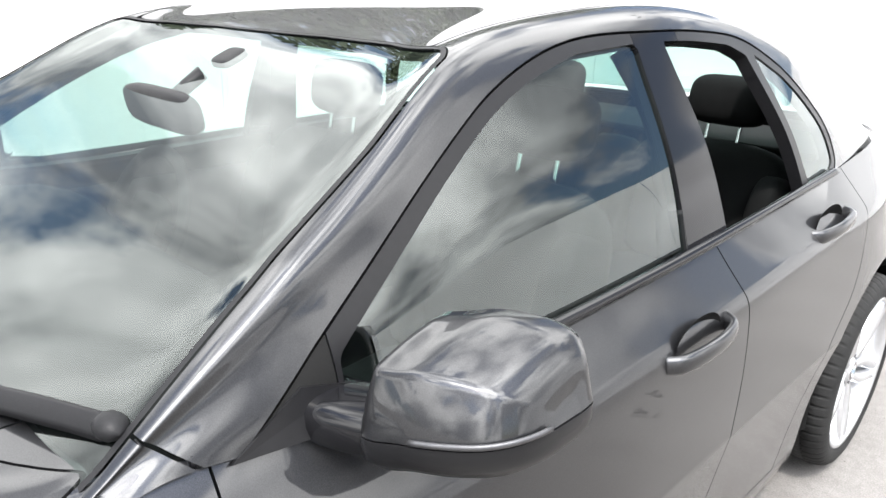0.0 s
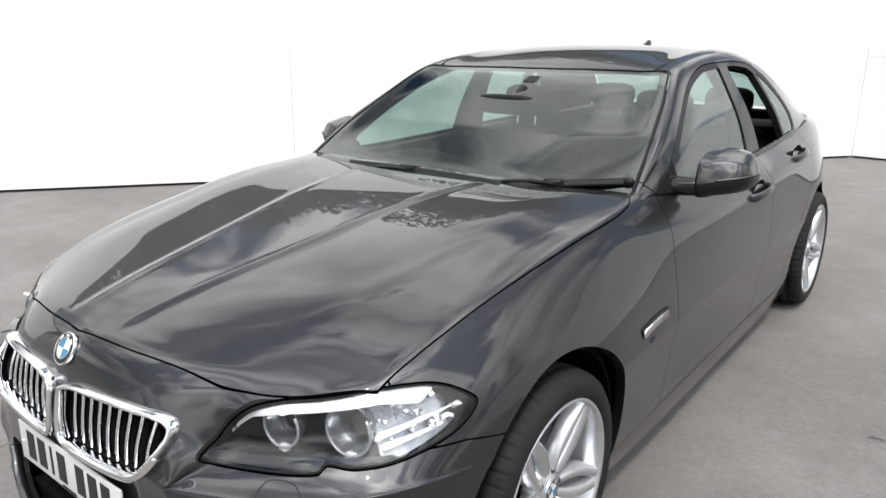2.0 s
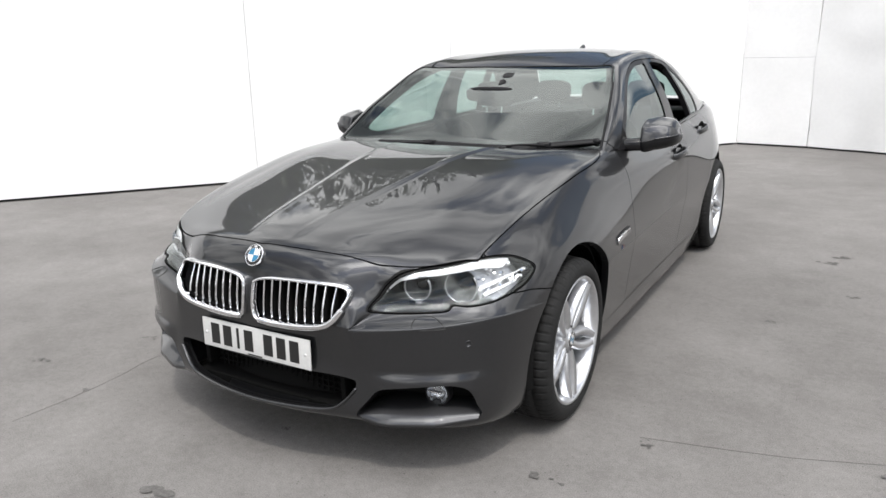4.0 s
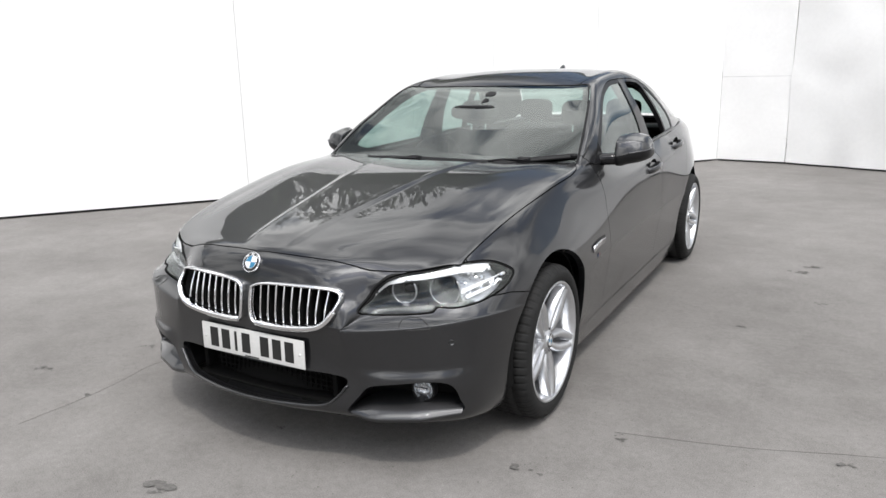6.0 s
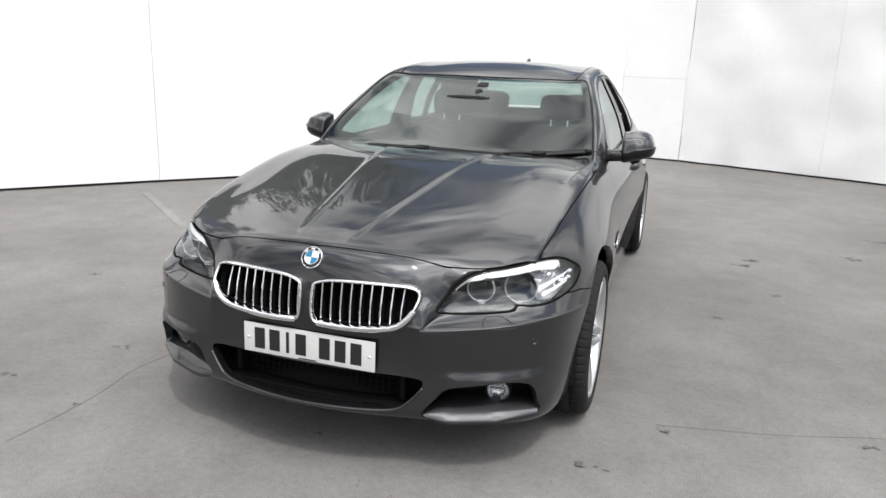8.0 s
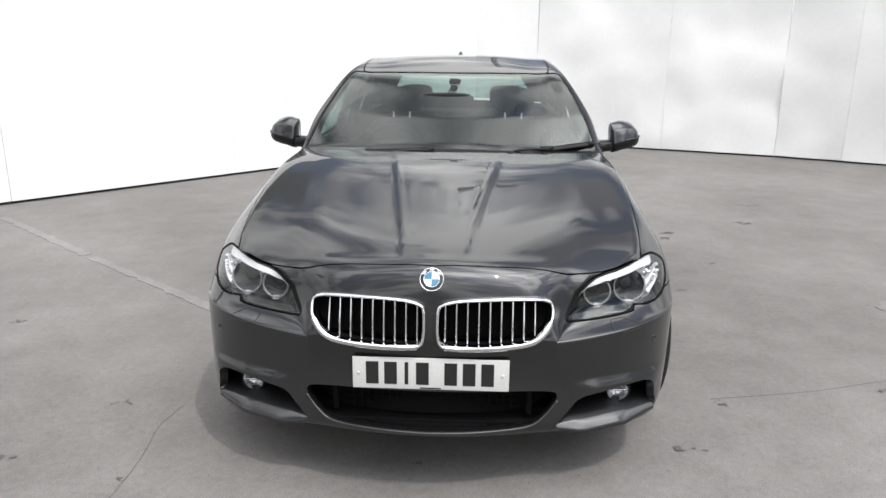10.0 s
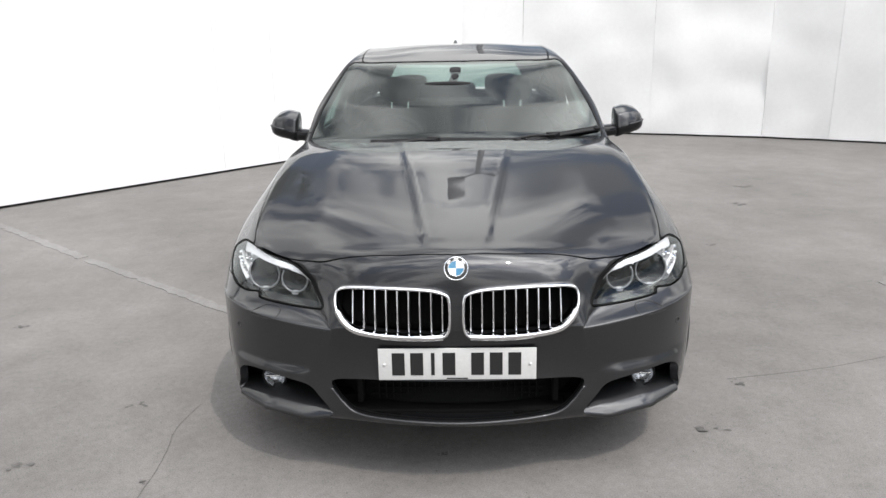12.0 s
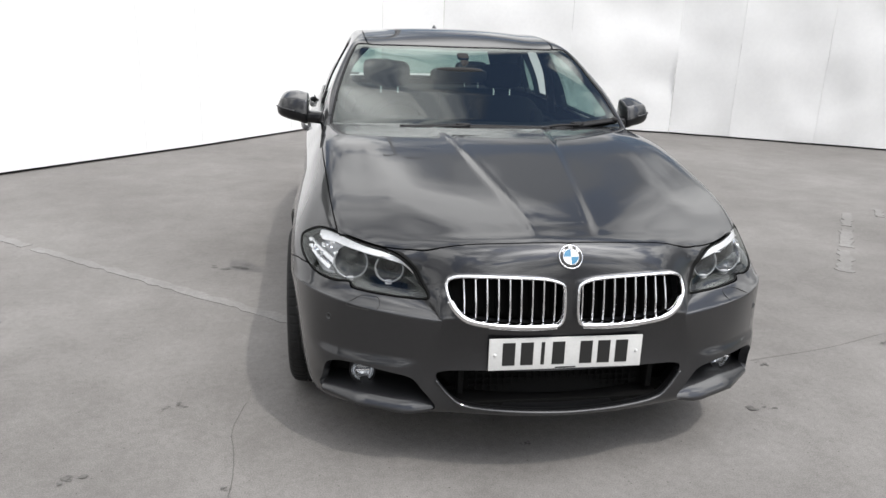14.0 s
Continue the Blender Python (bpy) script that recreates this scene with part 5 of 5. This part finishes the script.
def wiper(tip, joint, end):
    """A flat blade through its joint, with a rubber lip below and the arm running from the joint under the hood."""
    line = spline([tip, joint, end], 8)
    w = part("wiper", sweep(line, [(-0.016, -0.002), (-0.012, 0.006), (-0.002, 0.019), (0.004, 0.020), (0.012, 0.006), (0.014, -0.002)]), BLACK, car, "black wiper lying at the foot of the windscreen")
    part("rubber_lip", sweep([(x, y + 0.012, z - 0.008) for x, y, z in line], [(-0.003, -0.006), (-0.003, 0.008), (0.003, 0.008), (0.003, -0.006)]), SEAL_AND_SHADE, w)
    jx, jy, jz = joint
    turn = math.degrees(math.atan2(tip[1] - end[1], tip[0] - end[0]))
    part("joint", moved(box_geo(-0.034, -0.017, -0.004, 0.034, 0.013, 0.026, 0.006), pose(jx, jy, jz, 0, 0, turn)), BLACK, w)
    part("joint_clip", moved(box_geo(-0.020, -0.021, 0.004, 0.022, -0.012, 0.022, 0.004), pose(jx, jy, jz, 0, 0, turn)), SATINBLACK, w)
    arm = [(jx + 0.01, jy - 0.014, jz + 0.012), (jx - 0.10, jy - 0.036, jz + 0.012), (jx - 0.22, jy - 0.058, jz - 0.004), (jx - 0.36, jy - 0.080, jz - 0.030)]
    part("arm", sweep(spline(arm, 5), round_section(0.026, 0.012, 10)), BLACK, w)
    part("tip_cap", moved(pillow_cap(0.022, 0.020, 0.014), Matrix.Translation(Vector(tip) + Vector((0, 0, 0.008)))), BLACK, w)


def pillow_cap(a, b, c):
    """A small rounded end piece."""
    V, F = lathe([(0.001, -1.0), (0.5, -0.87), (0.87, -0.5), (1.0, 0.0), (0.87, 0.5), (0.5, 0.87), (0.001, 1.0)], 12, "x")
    return [(x * a, y * b, z * c) for x, y, z in V], F


wiper((0.722, 0.819, 1.022), (0.490, 0.729, 1.000), (0.355, 0.655, 0.985))
wiper((0.305, 0.650, 0.990), (-0.112, 0.668, 0.993), (-0.425, 0.662, 0.988))

# shark-fin aerial on the roof
V, F = [], []
for i in range(9):
    t = i / 8
    for k in range(8):
        a = 2 * math.pi * k / 8
        w = 0.028 * (1 - t) ** 0.6 + 0.002
        V.append((w * math.cos(a), 2.60 + 0.05 * t + (0.075 - 0.055 * t) * math.sin(a), 1.425 + 0.065 * t))
for i in range(8):
    F += [(i * 8 + k, i * 8 + (k + 1) % 8, i * 8 + 8 + (k + 1) % 8, i * 8 + 8 + k) for k in range(8)]
F.append(tuple(range(64, 72)))
part("aerial_fin", (V, F), PAINT, car)


# ---- wheels ----
def wheel_at(x, y, flip):
    w = new("wheel")
    w.parent = car
    w.matrix_local = pose(x, y, 0.334, 0, 0, 180 if flip else 0) @ pose(0, 0, 0, 18)
    tagged(w, "silver twin-spoke alloy wheel with a black tyre")
    prof = [(0.236, -0.105), (0.246, -0.120), (0.285, -0.124), (0.312, -0.115), (0.326, -0.098), (0.330, -0.060), (0.324, -0.057), (0.324, -0.050), (0.331, -0.047), (0.332, -0.004), (0.325, -0.001), (0.325, 0.006),
            (0.332, 0.009), (0.331, 0.050), (0.324, 0.053), (0.324, 0.060), (0.330, 0.063), (0.327, 0.090), (0.321, 0.106), (0.309, 0.117), (0.292, 0.124), (0.270, 0.123), (0.260, 0.117), (0.257, 0.112), (0.250, 0.108)]
    V, F = lathe(prof, 480, "x")
    k = len(prof)
    out = []
    for i, (a, b, c) in enumerate(V):
        q, r0 = i // k, math.hypot(b, c)
        cut = 0.0
        if prof[i % k][0] > 0.3195 and abs(a) > 0.058 and q % 8 == 0:
            cut = 0.007
        elif prof[i % k][0] > 0.3195 and 0.0 < abs(a) < 0.05 and q % 8 == 4:
            cut = 0.005
        out.append((a, b * (r0 - cut) / r0, c * (r0 - cut) / r0))
    part("tyre", (out, F), RUBBER, w)
    rim = part("rim", lathe([(0.256, 0.108), (0.259, 0.115), (0.256, 0.119), (0.248, 0.117), (0.242, 0.106), (0.236, 0.085), (0.226, 0.03), (0.222, -0.06), (0.240, -0.105)], 72, "x"), ALLOY, w, "bright silver rim")
    for i in range(5):
        a0 = 2 * math.pi * i / 5 + math.pi / 2
        for s in (-1, 1):
            V, F = [], []
            n = 12
            for j in range(n + 1):
                t = j / n
                r = 0.050 + t * 0.194
                off = s * (0.0165 + 0.0150 * math.sin(math.pi * t ** 0.9))
                half = 0.0165 + 0.0025 * math.sin(math.pi * t)
                face = 0.086 + 0.024 * t ** 0.8
                for u, d in ((-1.0, 0.040), (-1.0, 0.012), (-0.55, 0.003), (0.45 * s, -0.003), (0.70, 0.001), (1.0, 0.012), (1.0, 0.040)):
                    p = Vector((face - d, off + u * half, r))
                    V.append(tuple(Matrix.Rotation(a0, 3, "X") @ p))
            for j in range(n):
                F += [(j * 7 + q, j * 7 + q + 1, j * 7 + 8 + q, j * 7 + 7 + q) for q in range(6)]
            part("spoke", (V, [tuple(reversed(f)) for f in F]), ALLOY, rim)
        bolt = turned_disc([(0.010, -0.02), (0.010, 0.0), (0.006, 0.004), (0.0005, 0.004)], (0.084, 0.053 * math.cos(a0 + 0.63), 0.053 * math.sin(a0 + 0.63)), (1, 0, 0), 10)
        part("bolt", bolt, DARKALLOY, rim)
    part("hub", lathe([(0.072, 0.04), (0.070, 0.074), (0.060, 0.082), (0.038, 0.086), (0.034, 0.092)], 40, "x"), ALLOY, rim)
    roundel(rim, (0.092, 0, 0), (1, 0, 0), 0.033)
    part("brake_disc", lathe([(0.06, 0.02), (0.09, 0.012), (0.170, 0.012), (0.172, 0.0), (0.170, -0.012), (0.07, -0.012)], 48, "x"), DARKALLOY, w)
    part("inner_wall", lathe([(0.236, -0.08), (0.05, -0.08), (0.0005, -0.08)], 32, "x"), DARK, w)
    cal = [(0.0, 0.19 * math.cos(a), 0.19 * math.sin(a)) for a in np.radians(np.linspace(120, 175, 8))]
    part("caliper", sweep(cal, round_section(0.05, 0.075, 8), (1, 0, 0)), DARKALLOY, w)
    return w


for yy in (-0.010, 2.968):
    for sx in (1, -1):
        wheel_at(sx * 0.805, yy, sx < 0)


# ---- cabin ----
def pillow(cx, cy, cz, w, d, h, tilt=0, p=0.55):
    """A padded block: a box with full, rounded sides."""
    V, F = [], []
    nu, nv = 20, 12
    for i in range(nv + 1):
        b = -math.pi / 2 + math.pi * i / nv
        for j in range(nu):
            a = 2 * math.pi * j / nu
            f = lambda c: math.copysign(abs(c) ** p, c)
            V.append((w / 2 * f(math.cos(b)) * f(math.cos(a)), d / 2 * f(math.cos(b)) * f(math.sin(a)), h / 2 * f(math.sin(b))))
    for i in range(nv):
        F += [(i * nu + j, i * nu + (j + 1) % nu, (i + 1) * nu + (j + 1) % nu, (i + 1) * nu + j) for j in range(nu)]
    return moved((V, F), pose(cx, cy, cz, tilt))


def seat(name, x, y, base, back_h, w=0.50):
    s = part(name, pillow(x, y, base, w, 0.52, 0.20, 6), CLOTH, car, "black upholstered seat")
    part("backrest", pillow(x, y + 0.30, base + 0.07 + back_h / 2, w, 0.17, back_h, -14), CLOTH, s)
    for k in (-1, 1):
        part("bolster", pillow(x + k * (w / 2 - 0.04), y + 0.25, base + 0.05 + back_h * 0.45, 0.09, 0.19, back_h * 0.85, -14), CLOTH, s)
    top = base + back_h + 0.05
    hr = part("headrest", pillow(x, y + 0.405, top + 0.135, 0.27, 0.11, 0.165, -8), CLOTH, s)
    for k in (-0.055, 0.055):
        part("post", moved(lathe([(0.0065, -0.06), (0.0065, 0.06)], 10, "z"), pose(x + k, y + 0.39, top + 0.035, -10)), CHROME, hr)
    return s


for sx in (-1, 1):
    seat("front_seat", sx * 0.375, 1.60, 0.52, 0.47)
    seat("rear_seat", sx * 0.365, 2.56, 0.52, 0.44, 0.56)
part("middle_seat", pillow(0, 2.86, 0.78, 0.22, 0.16, 0.42, -14), CLOTH, car)
part("parcel_shelf", box_geo(-0.66, 2.98, 0.985, 0.66, 3.42, 1.01, 0.008), DASH, car)
dash = [(0.74, 0.955), (0.88, 0.985), (1.02, 0.985), (1.14, 0.975), (1.22, 0.945), (1.26, 0.88), (1.24, 0.70), (1.10, 0.55), (0.86, 0.55)]
V, F = [], []
for x in np.linspace(-0.73, 0.73, 15):
    for y, z in dash:
        hump = 0.040 * math.exp(-((x + 0.37) / 0.17) ** 2) * (1 if 1.0 < y < 1.25 and z > 0.9 else 0)
        V.append((x, y - 0.02 * (x / 0.73) ** 2, z + hump - 0.03 * (abs(x) / 0.73) ** 3))
for i in range(14):
    F += [(i * 9 + q, i * 9 + q + 1, i * 9 + 10 + q, i * 9 + 9 + q) for q in range(8)]
part("dashboard", (V, F), DASH, car)
sw = Matrix.Translation((-0.37, 1.36, 0.885)) @ pose(0, 0, 0, 65)
wheel_ring = [(0.185 + 0.016 * math.cos(a), 0.016 * math.sin(a)) for a in (i * math.pi / 5 for i in range(11))]
steer = part("steering_wheel", moved(lathe(wheel_ring, 40, "z"), sw), DASH, car)
part("airbag", moved(pillow(0, 0, -0.01, 0.17, 0.15, 0.05), sw), DASH, steer)
for ang in (0, 180, 270):
    part("spoke", moved(moved(box_geo(0.06, -0.02, -0.012, 0.18, 0.02, 0.006, 0.005), pose(0, 0, 0, 0, 0, ang)), sw), DASH, steer)
inner_mirror = part("interior_mirror", pillow(-0.045, 1.285, 1.215, 0.32, 0.04, 0.085, 10), BLACK, car)
part("mirror_foot", sweep([(-0.04, 1.30, 1.225), (-0.02, 1.32, 1.25), (0, 1.36, 1.285)], round_section(0.05, 0.03, 8)), BLACK, inner_mirror)
part("sensor_cover", pillow(0.0, 1.425, 1.312, 0.07, 0.07, 0.022, 24), BLACK, inner_mirror)
for sx in (-1, 1):
    g = box_geo(0.72, 0.95, 0.28, 0.76, 2.75, 0.90, 0.02)
    part("door_lining", g if sx > 0 else mirrored(g), DASH, car)
    g = sweep(spline([(0.60, 1.95, 1.36), (0.685, 1.99, 1.2), (0.735, 2.01, 0.95)], 5), round_section(0.05, 0.10, 8), (0, 1, 0))
    part("pillar_lining", g if sx > 0 else mirrored(g), DASH, car)
part("headlining", welded(slid(keep(roof_geo, np.asarray(roof_geo[0])[:, 1] - 1.56), 0, 0, -0.035)), DASH, car)

# the body's lengths, set against its wheelbase and overhangs
STRETCH_AT = (-0.9, 0.55, 0.79, 1.05, 1.46, 1.95, 2.55, 2.75, 2.99, 3.3, 4.1)
STRETCH_BY = (-0.070, -0.067, -0.070, -0.100, -0.118, -0.105, -0.100, -0.060, -0.024, -0.010, 0.015)
for ob in car.children_recursive:
    if ob.type != "MESH" or ob.name.startswith("arch_liner"):
        continue
    top = ob
    while top.parent and top.parent != car:
        top = top.parent
    if top.type == "EMPTY":
        continue
    V = np.empty(len(ob.data.vertices) * 3)
    ob.data.vertices.foreach_get("co", V)
    V = V.reshape(-1, 3)
    V[:, 1] += np.interp(V[:, 1], STRETCH_AT, STRETCH_BY)
    ob.data.vertices.foreach_set("co", V.ravel())
    ob.data.update()
